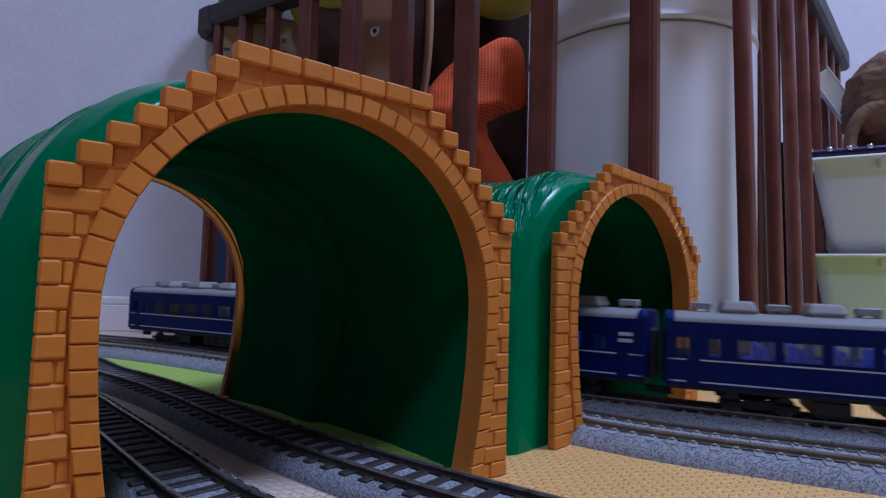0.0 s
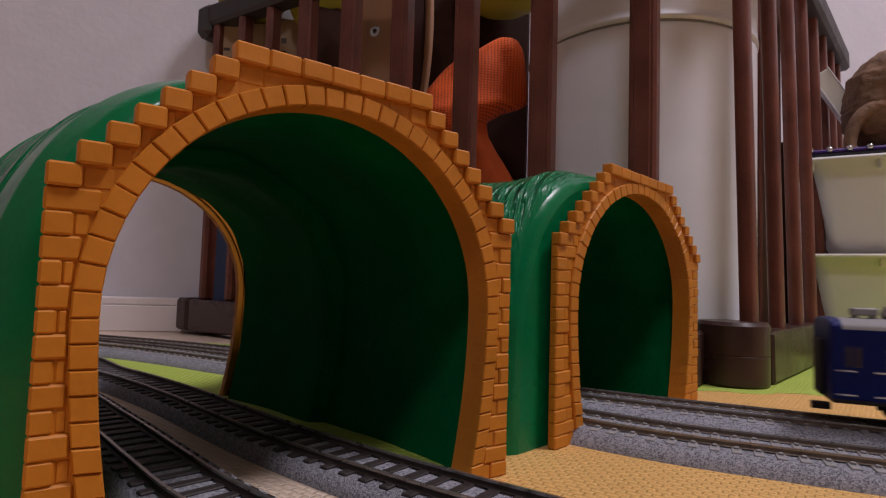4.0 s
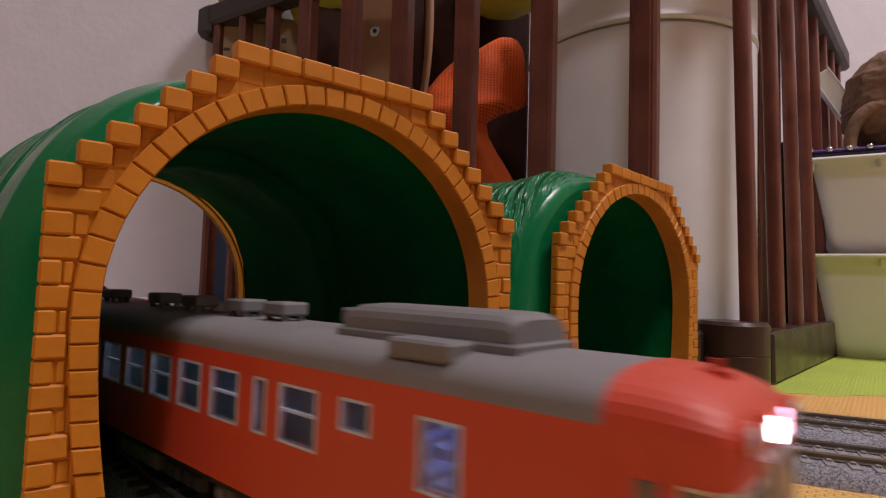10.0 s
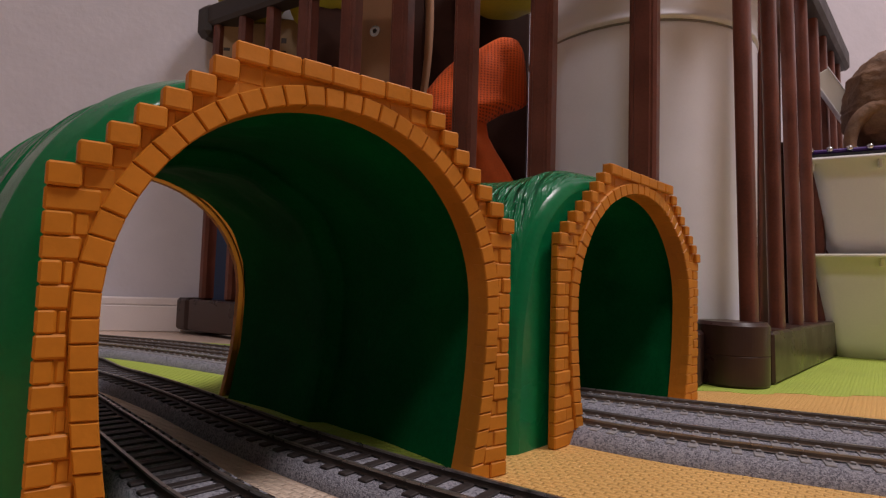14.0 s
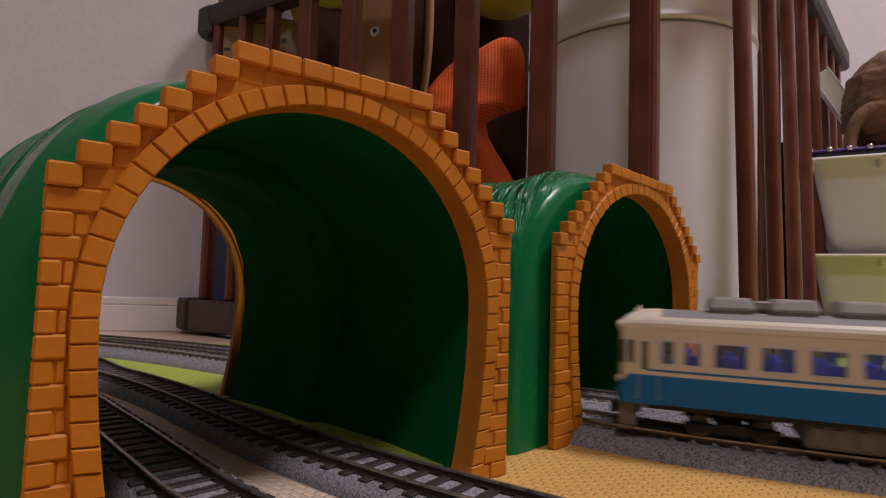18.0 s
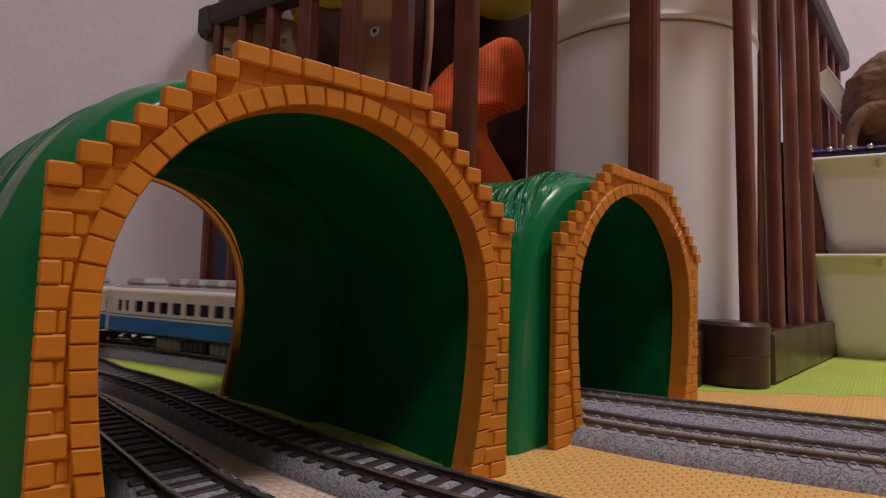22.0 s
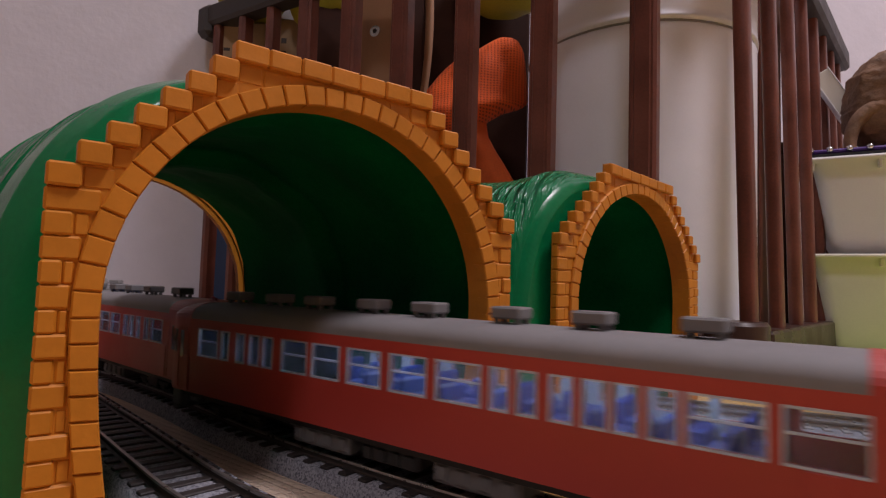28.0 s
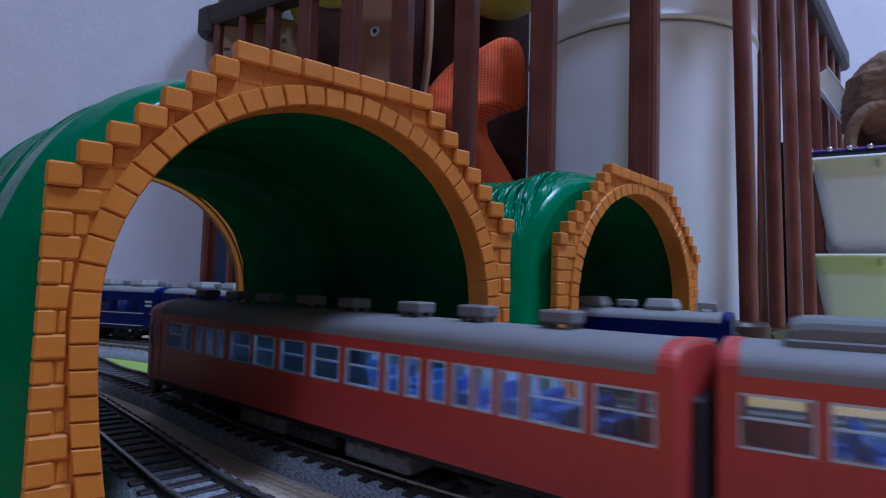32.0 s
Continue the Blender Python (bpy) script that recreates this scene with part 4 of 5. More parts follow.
def cab_end(t, L, hw, sg, paint, lit, lower=None):
    """Driver's cab with wrap-round corner windows and a domed roof, at the end sg of the car."""
    X = sg * L / 2

    def sx(d):
        return X - sg * d

    def plan(d):
        return hw * float(np.interp(d, (0.0, 0.012, 0.03, 0.06, 0.10, 0.3), (0.80, 0.905, 0.955, 0.985, 1.0, 1.0)))

    bm = bmesh.new()
    rows = []
    for d, dz in ((0.24, 0.0), (0.17, 0.002), (0.12, 0.008), (0.08, 0.018), (0.05, 0.030), (0.03, 0.042), (0.012, 0.060), (0.0, 0.085)):
        r = roof_row(sx(d), plan(d) + 0.002, dz - 0.003)
        low = [(sx(d), r[0][1], z) for z in (Z_SILL, Z_SILL + 0.015, Z_EAVE - 0.03)]
        rows.append(low + r + [(x, -y, z) for x, y, z in low[::-1]])
    vs = loft(bm, rows)
    bm.faces.new(vs[-1])
    bm.faces.new(vs[0][::-1])
    part("cab", fix(bm), paint, t, "rounded cab end of the railcar")
    if lower is not None:
        bm = bmesh.new()
        path = [(d, plan(d)) for d in (0.242, 0.10, 0.06, 0.03, 0.012, 0.0)]
        path += [(d, -y) for d, y in path[::-1]]
        rows = [[(sx(d) + sg * 0.004 * (d < 0.05), y * 1.012, z) for z in (Z_SILL - 0.004, 0.358 if d > 0.05 else 0.32)] for d, y in path]
        loft(bm, rows)
        part("cab_apron", fix(bm), lower, t, "blue lower apron of the cab")
    z0, z1 = Z_EAVE - 0.215, Z_EAVE - 0.075
    for s2 in (1, -1):
        sides = [(d, s2 * plan(d)) for d in (0.090, 0.075, 0.06, 0.048)]
        fronts = [(d, s2 * plan(d)) for d in (0.036, 0.02, 0.012, 0.0)] + [(0.0, s2 * hw * 0.36)]
        bm = bmesh.new()
        ribbon(bm, sg, L, fronts, 0.0045, z0, z1)
        w = part("windscreen", fix(bm), UNDERGREY if lit != 1 else STEEL, t, "framed wrap-round cab window")
        bm = bmesh.new()
        inner = [(d, s2 * plan(d)) for d in (0.032, 0.02, 0.012, 0.0)] + [(0.0, s2 * hw * 0.39)]
        ribbon(bm, sg, L, inner, 0.0075, z0 + 0.008, z1 - 0.008)
        part("pane", fix(bm), CABGLASS, w)
        bm = bmesh.new()
        ribbon(bm, sg, L, sides, 0.0045, z0, z1)
        w2 = part("corner_window", fix(bm), UNDERGREY if lit != 1 else STEEL, t)
        bm = bmesh.new()
        ribbon(bm, sg, L, [(d, s2 * plan(d)) for d in (0.085, 0.07, 0.052)], 0.0075, z0 + 0.008, z1 - 0.008)
        part("pane", fix(bm), CABGLASS, w2)
        bm = bmesh.new()
        a, b = (0.0, s2 * hw * 0.46), (0.0, s2 * hw * 0.62)
        box(bm, sx(-0.008), sx(-0.012), a[1], a[1] + s2 * 0.006, z0 + 0.03, z1 - 0.01)
        box(bm, sx(-0.008), sx(-0.012), a[1], b[1], z0 + 0.03, z0 + 0.037)
        part("wiper", fix(bm), UNDER, w)
        zh = Z_EAVE + 0.004
        bm = bmesh.new()
        tube(bm, (sx(0.05), s2 * hw * 0.70, zh), (sx(-0.008), s2 * hw * 0.70, zh), 0.034, n=18)
        h = part("headlight", fix(bm), paint, t)
        bm = bmesh.new()
        tube(bm, (sx(-0.004), s2 * hw * 0.70, zh), (sx(-0.012), s2 * hw * 0.70, zh), 0.026, n=18)
        part("rim", fix(bm), STEEL, h, "silver lamp rim")
        bm = bmesh.new()
        tube(bm, (sx(-0.008), s2 * hw * 0.70, zh), (sx(-0.016), s2 * hw * 0.70, zh), 0.018, n=16)
        part("lens", fix(bm), HEADLAMP if lit == 2 else LENS, h)
        bm = bmesh.new()
        tube(bm, (sx(0.02), s2 * hw * 0.72, 0.315), (sx(-0.020), s2 * hw * 0.72, 0.315), 0.022, n=14)
        tl = part("tail_lamp", fix(bm), paint, t)
        bm = bmesh.new()
        tube(bm, (sx(-0.016), s2 * hw * 0.72, 0.315), (sx(-0.024), s2 * hw * 0.72, 0.315), 0.014, n=12)
        part("lens", fix(bm), TAIL if lit == 1 and s2 == -1 else LENS_RED, tl)
        under = lower if lower is not None else paint
        for k, (y, z) in enumerate(((0.52, 0.235), (0.60, 0.225), (0.68, 0.235), (0.74, 0.255), (0.56, 0.20))):
            bm = bmesh.new()
            tube(bm, (sx(0.01), s2 * hw * y, z), (sx(-0.018 - 0.004 * (k % 2)), s2 * hw * y, z - 0.012), 0.015, 0.011, n=10)
            part("pipe_fitting", fix(bm), under, t)
        bm = bmesh.new()
        box(bm, sx(0.01), sx(-0.010), s2 * hw * 0.46, s2 * hw * 0.80, 0.355, 0.372, 0.004)
        part("step", fix(bm), under, t)
        bm = bmesh.new()
        box(bm, sx(0.17), sx(0.13), s2 * (hw - 0.002), s2 * (hw + 0.005), z0 - 0.03, z1 - 0.005, 0.004)
        part("cab_side_window", fix(bm), CABGLASS, t)
        bm = bmesh.new()
        box(bm, sx(0.225), sx(0.222), s2 * (hw - 0.002), s2 * (hw + 0.005), Z_SILL + 0.02, z1 + 0.02)
        box(bm, sx(0.118), sx(0.115), s2 * (hw - 0.002), s2 * (hw + 0.005), Z_SILL + 0.02, z1 + 0.02)
        part("crew_door_edge", fix(bm), paint, t)
    bm = bmesh.new()
    box(bm, sx(0.02), sx(-0.006), -hw * 0.24, hw * 0.24, 0.165, Z_EAVE - 0.055, 0.006)
    d = part("cab_door", fix(bm), paint, t)
    for s2 in (1, -1):
        bm = bmesh.new()
        box(bm, sx(0.01), sx(-0.022 if lit == 1 else -0.014), s2 * hw * 0.25, s2 * hw * 0.32, 0.155, Z_EAVE - 0.045, 0.006)
        part("door_post", fix(bm), STEEL if lit == 1 else paint, t, "silver post beside the cab door" if lit == 1 else "")
    bm = bmesh.new()
    box(bm, sx(0.01), sx(-0.014 if lit == 1 else -0.008), -hw * 0.25, hw * 0.25, Z_EAVE - 0.058, Z_EAVE - 0.045, 0.004)
    part("door_lintel", fix(bm), STEEL if lit == 1 else paint, t)
    bm = bmesh.new()
    box(bm, sx(0.01), sx(-0.010), -hw * 0.13, hw * 0.13, z0 - 0.015, z1 + 0.004, 0.006)
    part("pane", fix(bm), CABGLASS, d)
    bm = bmesh.new()
    box(bm, sx(0.07), sx(-0.010), -hw * 0.30, hw * 0.30, Z_EAVE - 0.032, Z_EAVE + 0.040, 0.008)
    hood = part("sign_housing", fix(bm), paint, t)
    bm = bmesh.new()
    box(bm, sx(0.0), sx(-0.014), -hw * 0.22, hw * 0.22, Z_EAVE - 0.018, Z_EAVE + 0.024, 0.006)
    part("destination_sign", fix(bm), SIGN if lit == 2 else CABGLASS, hood, "lit white destination sign" if lit == 2 else "")
    if lit == 1:
        bm = bmesh.new()
        tube(bm, (sx(0.0), 0.13 * hw, Z_EAVE + 0.002), (sx(-0.022), 0.13 * hw, Z_EAVE + 0.002), 0.024, n=16)
        part("centre_lamp", fix(bm), HEADLAMP, hood, "lit white lamp")
        bm = bmesh.new()
        box(bm, sx(0.0), sx(-0.018), -hw * 0.26, -hw * 0.20, Z_EAVE - 0.022, Z_EAVE + 0.030, 0.004)
        part("sign_edge_light", fix(bm), PINK_LAMP, hood, "pink lit edge of the sign")
        bm = bmesh.new()
        box(bm, sx(0.0), sx(-0.010), hw * 0.42, hw * 0.62, 0.27, 0.325, 0.002)
        part("number_plate", fix(bm), PLATE, t, "faded pale plate without writing")
    bm = bmesh.new()
    tube(bm, (sx(0.10), 0, Z_TOP - 0.03), (sx(0.10), 0, Z_TOP + 0.022), 0.014, 0.010, n=12)
    box(bm, sx(0.13), sx(0.07), -0.018, 0.018, Z_TOP - 0.04, Z_TOP + 0.002, 0.005)
    part("roof_horn", fix(bm), paint, t)
    bm = bmesh.new()
    box(bm, sx(0.06), sx(-0.004), -hw * 0.84, hw * 0.84, 0.015, 0.045, 0.008)
    for s2 in (1, -1):
        box(bm, sx(0.10), sx(-0.002), s2 * hw * 0.62, s2 * hw * 0.86, 0.04, Z_SILL, 0.008)
        box(bm, sx(0.08), sx(-0.006), s2 * hw * 0.28, s2 * hw * 0.36, 0.04, Z_SILL - 0.04, 0.006)
    part("snow_guard", fix(bm), UNDERGREY, t, "grey snow guard under the cab")
    bm = bmesh.new()
    box(bm, sx(0.05), sx(-0.07), -0.025, 0.025, 0.07, 0.125, 0.006)
    box(bm, sx(-0.04), sx(-0.075), -0.04, 0.04, 0.065, 0.13, 0.008)
    part("coupler", fix(bm), UNDER, t)


def flat_end(t, L, hw, sg, paint, gap=0.035):
    X = sg * L / 2
    bm = bmesh.new()
    rows = []
    for d, k, dz in ((0.065, 1.0, -0.003), (0.02, 1.0, -0.003), (0.006, 0.995, 0.004), (0.0, 0.975, 0.02)):
        r = roof_row(X - sg * d, hw * k + 0.003, dz)
        rows.append([(X - sg * d, r[0][1], Z_SILL)] + r + [(X - sg * d, r[-1][1], Z_SILL)])
    vs = loft(bm, rows)
    bm.faces.new(vs[-1])
    part("end_wall", fix(bm), paint, t)
    bm = bmesh.new()
    box(bm, X - sg * 0.01, X + sg * gap, -0.10, 0.10, 0.17, Z_EAVE - 0.08, 0.012)
    part("gangway", fix(bm), GANGWAY, t, "black corridor connection")
    bm = bmesh.new()
    box(bm, X - sg * 0.05, X + sg * 0.07, -0.025, 0.025, 0.06, 0.11, 0.006)
    part("coupler", fix(bm), UNDER, t)


def bogie(t, x, gauge, hw):
    bm = bmesh.new()
    for sg in (1, -1):
        y = sg * (gauge / 2 + 0.035)
        box(bm, x - 0.26, x + 0.26, y - 0.015, y + 0.015, 0.055, 0.085, 0.006)
        box(bm, x - 0.09, x + 0.09, y - 0.022, y + 0.022, 0.035, 0.105, 0.008)
        for e in (1, -1):
            box(bm, x + e * 0.17 - 0.04, x + e * 0.17 + 0.04, y - 0.02, y + 0.02, 0.035, 0.08, 0.008)
    b = part("bogie", fix(bm), UNDER, t)
    for e in (1, -1):
        bm = bmesh.new()
        for sg in (1, -1):
            tube(bm, (x + e * 0.17, sg * gauge / 2 - 0.018, 0.066), (x + e * 0.17, sg * gauge / 2 + 0.018, 0.066), 0.066, n=18)
        tube(bm, (x + e * 0.17, -gauge / 2, 0.066), (x + e * 0.17, gauge / 2, 0.066), 0.012, n=8)
        part("wheelset", fix(bm), WHEEL, b)


def vent(t, x, mat, w=0.072, hw=0.06, y=0.0, z=None):
    z = Z_TOP if z is None else z
    bm = bmesh.new()
    box(bm, x - w, x + w, y - hw, y + hw, z + 0.020, z + 0.072, 0.008)
    for sx in (-1, 1):
        for sy in (-1, 1):
            box(bm, x + sx * w * 0.7 - 0.012, x + sx * w * 0.7 + 0.012, y + sy * hw * 0.6 - 0.01, y + sy * hw * 0.6 + 0.01, z - 0.02, z + 0.020)
    part("roof_vent", fix(bm), mat, t)


def cooler(t, x, L, mat, hw=0.13, h=0.095):
    bm = bmesh.new()
    rows = []
    n = 10
    for d, k in ((-L / 2, 0.80), (-L / 2 + 0.03, 0.96), (-L / 2 + 0.07, 1.0), (L / 2 - 0.07, 1.0), (L / 2 - 0.03, 0.96), (L / 2, 0.80)):
        row = [(x + d, hw, Z_TOP - 0.03)]
        for i in range(n + 1):
            a = math.pi * i / n
            row.append((x + d, hw * math.copysign(abs(math.cos(a)) ** 0.45, math.cos(a)), Z_TOP + 0.01 + (h * k - 0.01) * math.sin(a) ** 0.6))
        row.append((x + d, -hw, Z_TOP - 0.03))
        rows.append(row)
    vs = loft(bm, rows)
    bm.faces.new(vs[0][::-1])
    bm.faces.new(vs[-1])
    part("roof_cooler", fix(bm), mat, t, "long grey roof cooling unit")
    bm = bmesh.new()
    box(bm, x - L / 2 - 0.02, x + L / 2 + 0.02, -hw - 0.012, hw + 0.012, Z_TOP - 0.04, Z_TOP + 0.018, 0.006)
    part("cooler_base", fix(bm), mat, t)


def unit(t, x, L, mat, hw=0.16, h=0.088):
    """A flat cooling box with sloping ends."""
    bm = bmesh.new()
    rows = []
    for z, k in ((Z_TOP - 0.03, 0.94), (Z_TOP + 0.012, 0.94), (Z_TOP + 0.016, 1.0), (Z_TOP + 0.03, 1.0), (Z_TOP + h - 0.012, 0.86), (Z_TOP + h, 0.80)):
        a, b = L / 2 * k, hw * k
        rows.append([(x + sx * (a - e * 0.02), sy * (b - (1 - e) * 0.02), z) for sx, sy, e in ((1, -1, 0), (1, -1, 1), (-1, -1, 1), (-1, -1, 0), (-1, 1, 0), (-1, 1, 1), (1, 1, 1), (1, 1, 0))][::-1])
    rows = [[r[i] for i in (7, 0, 1, 2, 3, 4, 5, 6)] for r in rows]
    vs = loft(bm, rows, True)
    bm.faces.new(vs[-1])
    part("roof_unit", fix(bm), mat, t, "flat grey roof cooling unit")


def interior(t, L, hw, lamp, seat, holes):
    bm = bmesh.new()
    box(bm, -L / 2 + 0.10, L / 2 - 0.10, -hw + 0.02, hw - 0.02, Z_SILL, 0.20)
    part("cabin_floor", fix(bm), seat, t)
    n = int((L - 0.7) / 0.21)
    shell, high = (LINING_BLUE, 0.485) if lamp is CABIN_FILL else (LINING, 0.435)
    blue = SEATBRIGHT if lamp is CABIN_FILL else SEATBLUE
    for sy in (1, -1):
        bm = bmesh.new()
        side_panel(bm, -L / 2 + 0.30, L / 2 - 0.30, sy * (hw - 0.022), 0.20, Z_EAVE - 0.005, [h for h in holes if h[0] > -L / 2 + 0.3 and h[1] < L / 2 - 0.3], 0.004)
        bmesh.ops.remove_doubles(bm, verts=bm.verts[:], dist=1e-5)
        part("inner_lining", bm, shell, t)
        for i in range(n):
            x = -L / 2 + 0.40 + (L - 0.8) * i / (n - 1)
            bm = bmesh.new()
            box(bm, x - 0.018, x + 0.018, sy * 0.05, sy * (hw - 0.03), 0.20, high, 0.01)
            box(bm, x + 0.018, x + 0.09, sy * 0.05, sy * (hw - 0.03), 0.20, 0.37, 0.01)
            box(bm, x - 0.09, x - 0.018, sy * 0.05, sy * (hw - 0.03), 0.20, 0.37, 0.01)
            bmesh.ops.remove_doubles(bm, verts=bm.verts[:], dist=1e-5)
            part("seat", fix(bm), blue, t)
    bm = bmesh.new()
    box(bm, -L / 2 + 0.30, L / 2 - 0.30, -hw + 0.03, hw - 0.03, Z_EAVE - 0.006, Z_EAVE)
    part("cabin_ceiling", fix(bm), shell, t)
    # real lamp in the red cars, added fill glow in the others
    if lamp is not None:
        bm = bmesh.new()
        box(bm, -L / 2 + 0.35, L / 2 - 0.35, -0.03, 0.03, Z_EAVE - 0.018, Z_EAVE - 0.008)
        part("cabin_glow_strip", fix(bm), lamp, t, "glowing white strip inside, an added fill in cream and blue cars")


def car(name, label, L, hw, gauge, paint, lower, split, windows, ends, roof, vents, vent_mat, coolers, lamp, wz, frame_mat, stripes=(), under=UNDERGREY, roof_edge=None, heights=ROOF_HIGH, boxes=((-0.62, -0.20), (-0.12, 0.22), (0.30, 0.72))):
    """One car on its wheels. windows: distances from the front end, on both sides; ends: (front, back) of 'flat', 'cab', 'lit'."""
    global Z_EAVE, Z_TOP, Z_SILL
    Z_EAVE, Z_TOP, Z_SILL = heights
    t = thing(name, label, "model train", group="model train cars")
    holes = [(L / 2 - w[1], L / 2 - w[0], w[2] if len(w) > 2 else wz[0], wz[1]) for w in windows]
    x0, x1 = -L / 2 + (0.010 if ends[1] == "flat" else 0.15), L / 2 - (0.010 if ends[0] == "flat" else 0.15)
    for sg in (1, -1):
        y = sg * hw
        bm = bmesh.new()
        side_panel(bm, x0, x1, y, split if lower is not None else Z_SILL, Z_EAVE, holes)
        bmesh.ops.remove_doubles(bm, verts=bm.verts[:], dist=1e-5)
        part("side_wall", bm, paint, t)
        if lower is not None:
            bm = bmesh.new()
            box(bm, x0, x1, y, y - sg * 0.018, Z_SILL, split)
            part("lower_side", fix(bm), lower, t)
        for z, h in stripes:
            bm = bmesh.new()
            box(bm, x0 + 0.01, x1 - 0.01, y - sg * 0.004, y + sg * 0.003, z, z + h)
            part("stripe", fix(bm), LINEWHITE if lower is None or lower is not SKYBLUE else lower, t)
        for a, b, c, d in holes:
            bm = bmesh.new()
            e = 0.011 if frame_mat is LINEWHITE else 0.008
            for q in ((a - e, a, c - e, d + e), (b, b + e, c - e, d + e), (a, b, c - e, c), (a, b, d, d + e)):
                box(bm, q[0], q[1], y - sg * 0.012, y + sg * 0.003, q[2], q[3])
            if b - a > 0.13 and frame_mat is SASH:
                zm = 0.5 * (c + d) + 0.008
                box(bm, a, b, y - sg * 0.010, y - sg * 0.004, zm - 0.004, zm + 0.004)
            w = part("window", fix(bm), frame_mat, t)
            bm = bmesh.new()
            box(bm, a, b, y - sg * 0.012, y - sg * 0.009, c, d)
            g = part("pane", fix(bm), GLASS, w)
            g.visible_shadow = False
        for dx in (0.31, L - 0.31) if ends[0] != "flat" else (0.17, L - 0.19):
            bm = bmesh.new()
            box(bm, L / 2 - dx - 0.05, L / 2 - dx + 0.05, y - sg * 0.004, y + sg * 0.004, Z_SILL + 0.01, (split - 0.005) if lower is not None else (wz[0] - 0.01), 0.003)
            part("door", fix(bm), lower if lower is not None else paint, t)
    bm = bmesh.new()
    r0, r1 = (x0 if ends[1] == "flat" else -L / 2 + 0.23), (x1 if ends[0] == "flat" else L / 2 - 0.23)
    rows = [roof_row(r0 + (r1 - r0) * i / 12, hw) for i in range(13)]
    loft(bm, rows)
    smooth(part("roof", fix(bm), roof, t, "painted grey roof"))
    if roof_edge is not None:
        bm = bmesh.new()
        loft(bm, [[(x, sg * y, z) for x, y, z in r[:4]] for r in [roof_row(xx, hw + 0.003, -0.003) for xx in (x0, x1)] for sg in (1,)])
        loft(bm, [[(x, -y, z) for x, y, z in r[:4]] for r in [roof_row(xx, hw + 0.003, -0.003) for xx in (x0, x1)]])
        part("roof_edge", fix(bm), roof_edge, t)
    bm = bmesh.new()
    box(bm, x0, x1, -hw + 0.02, hw - 0.02, Z_SILL - 0.03, Z_SILL + 0.02)
    part("underframe", fix(bm), UNDER, t)
    for i, (a, b) in enumerate(boxes):
        bm = bmesh.new()
        box(bm, a, b, -hw * 0.85, hw * 0.85, 0.03 + 0.012 * (i % 2), Z_SILL - 0.02, 0.012)
        for j in range(4):
            xx = a + (b - a) * (j + 0.5) / 4
            box(bm, xx - 0.028, xx + 0.028, -hw * 0.90, hw * 0.90, 0.05, Z_SILL - 0.04, 0.006)
        part("equipment_box", fix(bm), under if i != 1 else UNDER, t)
    for e in (1, -1):
        bogie(t, e * (L / 2 - 0.62), gauge, hw)
    for x in vents:
        vent(t, L / 2 - x, vent_mat)
    for x, w in coolers:
        (cooler if w > 0.5 else unit)(t, L / 2 - x, w, vent_mat)
    interior(t, L, hw, lamp, SEATBLUE, holes)
    for sg, kind in ((1, ends[0]), (-1, ends[1])):
        if kind == "flat":
            flat_end(t, L, hw, sg, paint)
        else:
            cab_end(t, L, hw, sg, paint, {"cab": 0, "lit": 2, "half": 1}[kind], lower)
    return t


CABGLASS = material("grey_cab_glass", (0.10, 0.095, 0.092), 0.12, vary=0.55, scale=260, shine=0.6)
PLATE = material("pale_plate", (0.50, 0.22, 0.18), 0.5)
LENS = material("clear_lens", (0.5, 0.5, 0.52), 0.1)
LENS_RED = material("dark_red_lens", (0.12, 0.01, 0.01), 0.2)
WHEEL = material("wheel_steel", (0.06, 0.055, 0.055), 0.4, metal=0.6)

WIN_R = ((0.34, 0.54), (0.58, 0.655), (0.74, 0.81), (0.865, 0.945), (0.985, 1.065), (1.15, 1.345), (1.395, 1.585), (1.65, 1.855), (1.92, 2.12), (2.18, 2.395), (2.445, 2.52),
         (2.565, 2.64), (2.70, 2.78), (2.825, 2.905), (2.935, 3.01), (3.05, 3.135), (3.17, 3.38), (3.43, 3.62))
WIN_K = ((0.40, 0.51), (0.71, 0.77), (0.84, 1.02), (1.10, 1.29), (1.37, 1.56), (1.64, 1.82), (1.90, 2.07), (2.16, 2.34), (2.45, 2.51), (2.60, 2.78), (2.90, 3.01, 0.455), (3.20, 3.32))
WIN_W = ((0.05, 0.09), (0.22, 0.31), (0.37, 0.45)) + tuple((0.53 + 0.235 * i, 0.69 + 0.235 * i) for i in range(10)) + ((2.92, 3.0), (3.06, 3.15))
WIN_B = ((0.30, 0.335), (0.35, 0.385)) + tuple((0.50 + 0.285 * i, 0.725 + 0.285 * i) for i in range(8)) + ((2.83, 2.90), (3.03, 3.065), (3.08, 3.115))


def flip(wins, L):
    return tuple(sorted((L - b, L - a) for a, b in wins))


# red railcars on the third line: two pairs
LR = 3.69
red_front = car("railcar", "deep red model railcar with lit headlights and sign", LR, 0.245, 0.238, RED_DEEP, None, 0, WIN_R, ("lit", "flat"), ROOFGREY,
                (0.60, 1.14, 1.55, 1.93, 2.49), VENTGREY, ((3.20, 0.56),), INNER_LAMP, (0.385, 0.54), SASH)
red_back = car("railcar", "deep red model railcar with corridor end and blue seats", LR, 0.245, 0.238, RED_DEEP, None, 0, flip(WIN_R, LR), ("flat", "cab"), ROOFGREY,
               (0.52, 0.93, 1.30, 1.75, 2.12, 2.54, 2.90, 3.31), VENTGREY, (), INNER_LAMP, (0.385, 0.54), SASH)
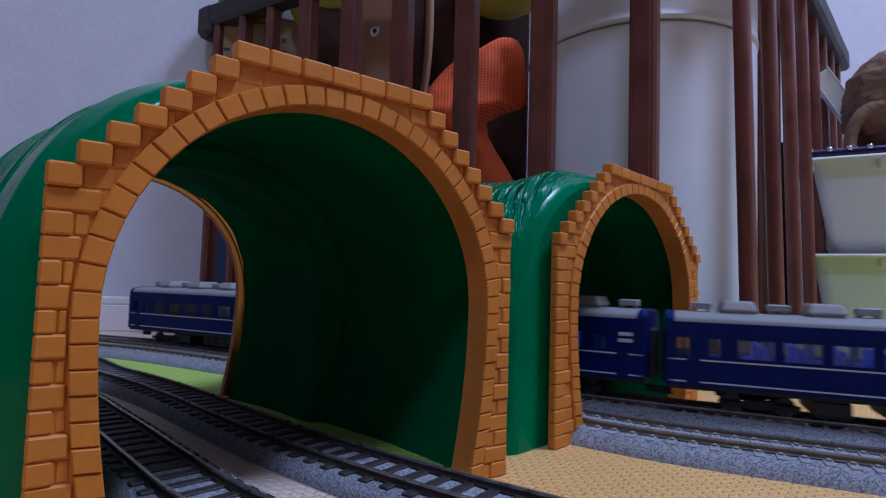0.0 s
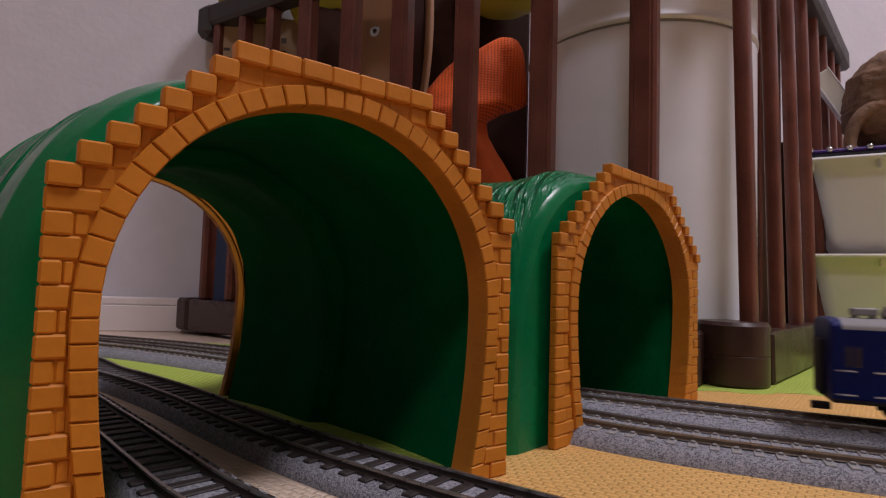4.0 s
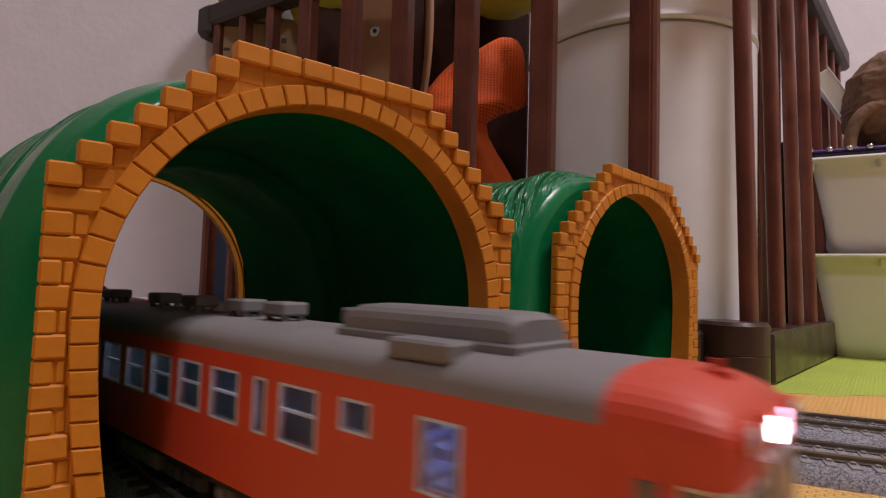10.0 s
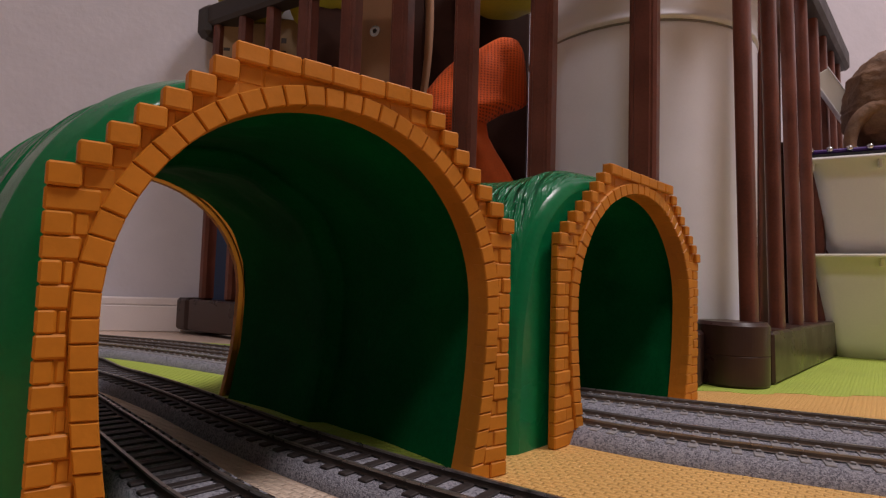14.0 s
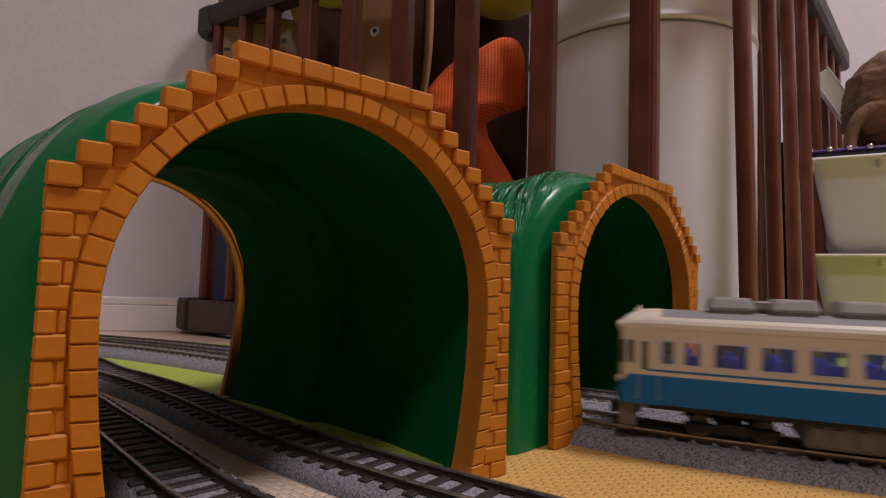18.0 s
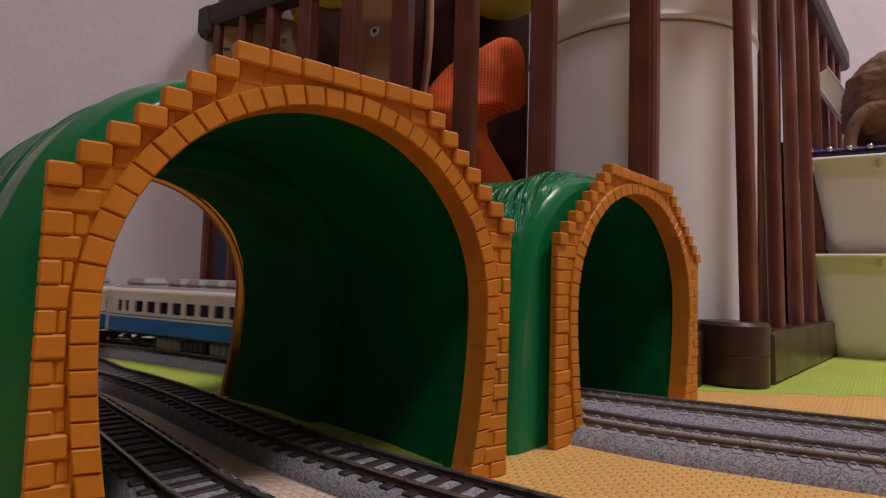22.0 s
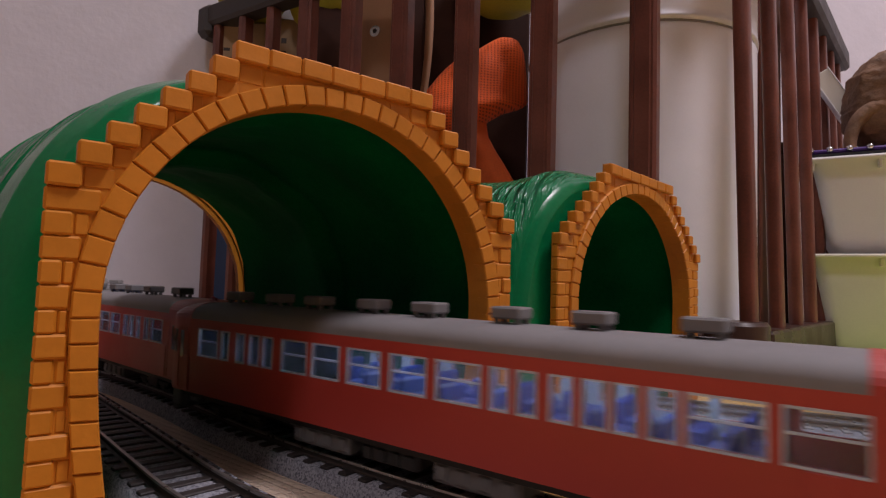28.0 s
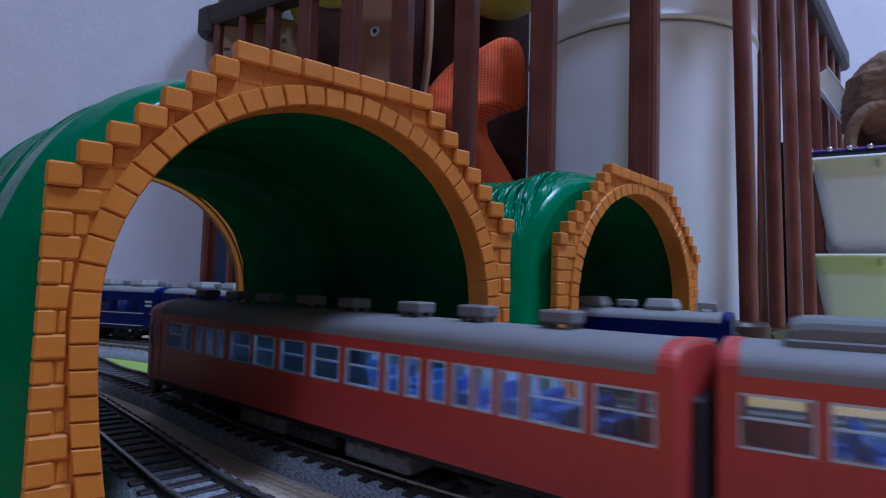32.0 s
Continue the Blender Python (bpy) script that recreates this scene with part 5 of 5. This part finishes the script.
RED_TRAIN = [red_front, red_back, copy_thing(red_front, Matrix.Identity(4)), copy_thing(red_back, Matrix.Identity(4))]

# vermilion railcars on the nearest line
LK = 3.905
ver = car("railcar", "vermilion model railcar with cabs at both ends", LK, 0.255, 0.238, RED, None, 0, WIN_K, ("cab", "half"), ROOFGREY,
          (0.47, 1.13, 1.52, 1.93, 2.22, 2.71), VENTGREY, ((3.06, 0.64),), INNER_LAMP, (0.365, 0.53), SASH, heights=ROOF_MID)
vent(ver, LK / 2 - 3.16, VENTGREY, 0.11, 0.055, 0.185, 0.645)
VERMILION_TRAIN = [ver, copy_thing(ver, Matrix.Identity(4))]

# cream and blue railcars on the second line
LW = 3.39
cream = car("railcar", "cream and blue model railcar with grey roof units", LW, 0.29, 0.285, CREAM, SKYBLUE, 0.358, WIN_W, ("cab", "flat"), ROOFLIGHT,
            (0.82, 1.45, 2.1), VENTLIGHT, ((0.62, 0.25), (0.95, 0.25), (1.28, 0.25), (1.61, 0.25), (1.94, 0.25), (2.27, 0.25), (2.66, 0.38)), CABIN_FILL, (0.43, 0.56), LINEWHITE, ((0.382, 0.012),), UNDERGREY, CREAM, heights=ROOF_LOW)
cream_back = car("railcar", "cream and blue model railcar at the train's end", LW, 0.29, 0.285, CREAM, SKYBLUE, 0.358, flip(WIN_W, LW), ("flat", "cab"), ROOFLIGHT,
                 (1.3, 1.95, 2.53), VENTLIGHT, ((0.35, 0.38), (1.11, 0.25), (1.44, 0.25), (1.77, 0.25), (2.10, 0.25), (2.43, 0.25), (2.76, 0.25)), CABIN_FILL, (0.43, 0.56), LINEWHITE, ((0.382, 0.012),), UNDERGREY, CREAM, heights=ROOF_LOW)
CREAM_TRAIN = [cream, cream_back]

# blue coaches on the farthest line
LB = 3.20
coach = car("coach", "dark blue model passenger coach with cream lines and grey roof", LB, 0.29, 0.285, BLUECOACH, None, 0, WIN_B, ("flat", "flat"), ROOFLIGHT,
            (0.18, 0.78, 1.33, 1.88, 2.43, 2.95), VENTLIGHT, ((0.50, 0.24), (1.05, 0.24), (1.60, 0.24), (2.15, 0.24), (2.70, 0.24)), CABIN_FILL, (0.395, 0.525), BLUECOACH, ((0.362, 0.010), (0.205, 0.010)), UNDER, heights=ROOF_BLUE, boxes=((-0.66, -0.44), (-0.22, 0.30), (0.42, 0.58)))
for sg in (1, -1):
    for z in (0.455, 0.505):
        bm = bmesh.new()
        box(bm, LB / 2 - 0.20, LB / 2 - 0.095, sg * 0.288, sg * 0.294, z, z + 0.028, 0.002)
        part("name_plate", fix(bm), LINEWHITE, coach, "pale plate without readable writing")
BLUE_TRAIN = [coach] + [copy_thing(coach, Matrix.Identity(4)) for i in range(5)]


# ---- tracks, with their sleepers ----
track(LINE_A, 0.285, 0.27, 0.40, 2.0, 11.4, TIE_GREY, 0.11, "model railway track with concrete sleepers on grey roadbed")
track(LINE_B, 0.285, 0.27, 0.40, 2.0, 10.8, TIE_GREY, 0.11, "model railway track with concrete sleepers on grey roadbed", 0.33)
track(LINE_C, 0.238, 0.205, 0.245, 1.5, 7.0, TIE_DARK, 0.13, "model railway track with dark sleepers on grey roadbed")
track(LINE_D, 0.238, 0.205, 0.30, 1.0, 8.0, TIE_DARK, 0.13, "model railway track with dark sleepers on grey roadbed", 0.225)


# ---- motion of the trains ----
def ride(line, s, back, base):
    """Pose of a car whose middle is at s; back: it runs towards smaller s."""
    a, b = line.at(s - base), line.at(s + base)
    c, d = (a + b) / 2, (b - a)
    ang = math.degrees(math.atan2(d.y, d.x)) + (180 if back else 0)
    return at(c.x, c.y, RAIL_Z, ang)


def run(cars, pitch, line, head, back, times, base):
    """Key a train whose head is at head(t)."""
    for i, c in enumerate(cars):
        off = pitch * (i + 0.5)
        walk(c, [(t, ride(line, head(t) + (off if back else -off), back, base)) for t in times])


def steps(a, b, dt):
    n = round((b - a) / dt)
    return [a + (b - a) * i / n for i in range(n + 1)]


def red_head(t):
    # at rest out of sight, then up to speed
    v, s1, t1 = 1.745, 6.80, 25.5
    if 18.8 <= t < 24.6:
        # a little faster on the way in
        return s1 + v * (t - t1) - 0.09 * (24.6 - t)
    if t >= 18.8:
        return s1 + v * (t - t1)
    base = s1 + v * (18.8 - t1) - 0.09 * 5.8
    t0 = 10.8
    if t <= t0:
        return base - v * (18.8 - t0) / 2
    return base - v * (18.8 - t0) / 2 + v * (t - t0) ** 2 / (2 * (18.8 - t0))


def vermilion_head(t):
    # runs by, then slows to rest out of sight
    v = 2.10
    if t <= 14.0:
        return 5.04 - v * (t - 7.0)
    u = min(t, 20.0) - 14.0
    return 5.04 - v * (14.0 - 7.0) - v * (u - u * u / 12.0)


def motions():
    grid = steps(0.0, 32.0, 0.2)
    run(BLUE_TRAIN, 3.3, LINE_A, lambda t: 22.47 + 1.91 * t, False, grid, 1.0)
    run(CREAM_TRAIN, 3.43, LINE_B, lambda t: 8.36 - 2.42 * (t - 18.0), True, grid, 1.05)
    run(VERMILION_TRAIN, 3.975, LINE_C, vermilion_head, True, grid, 1.25)
    run(RED_TRAIN, 3.75, LINE_D, red_head, False, grid, 1.2)


motions()
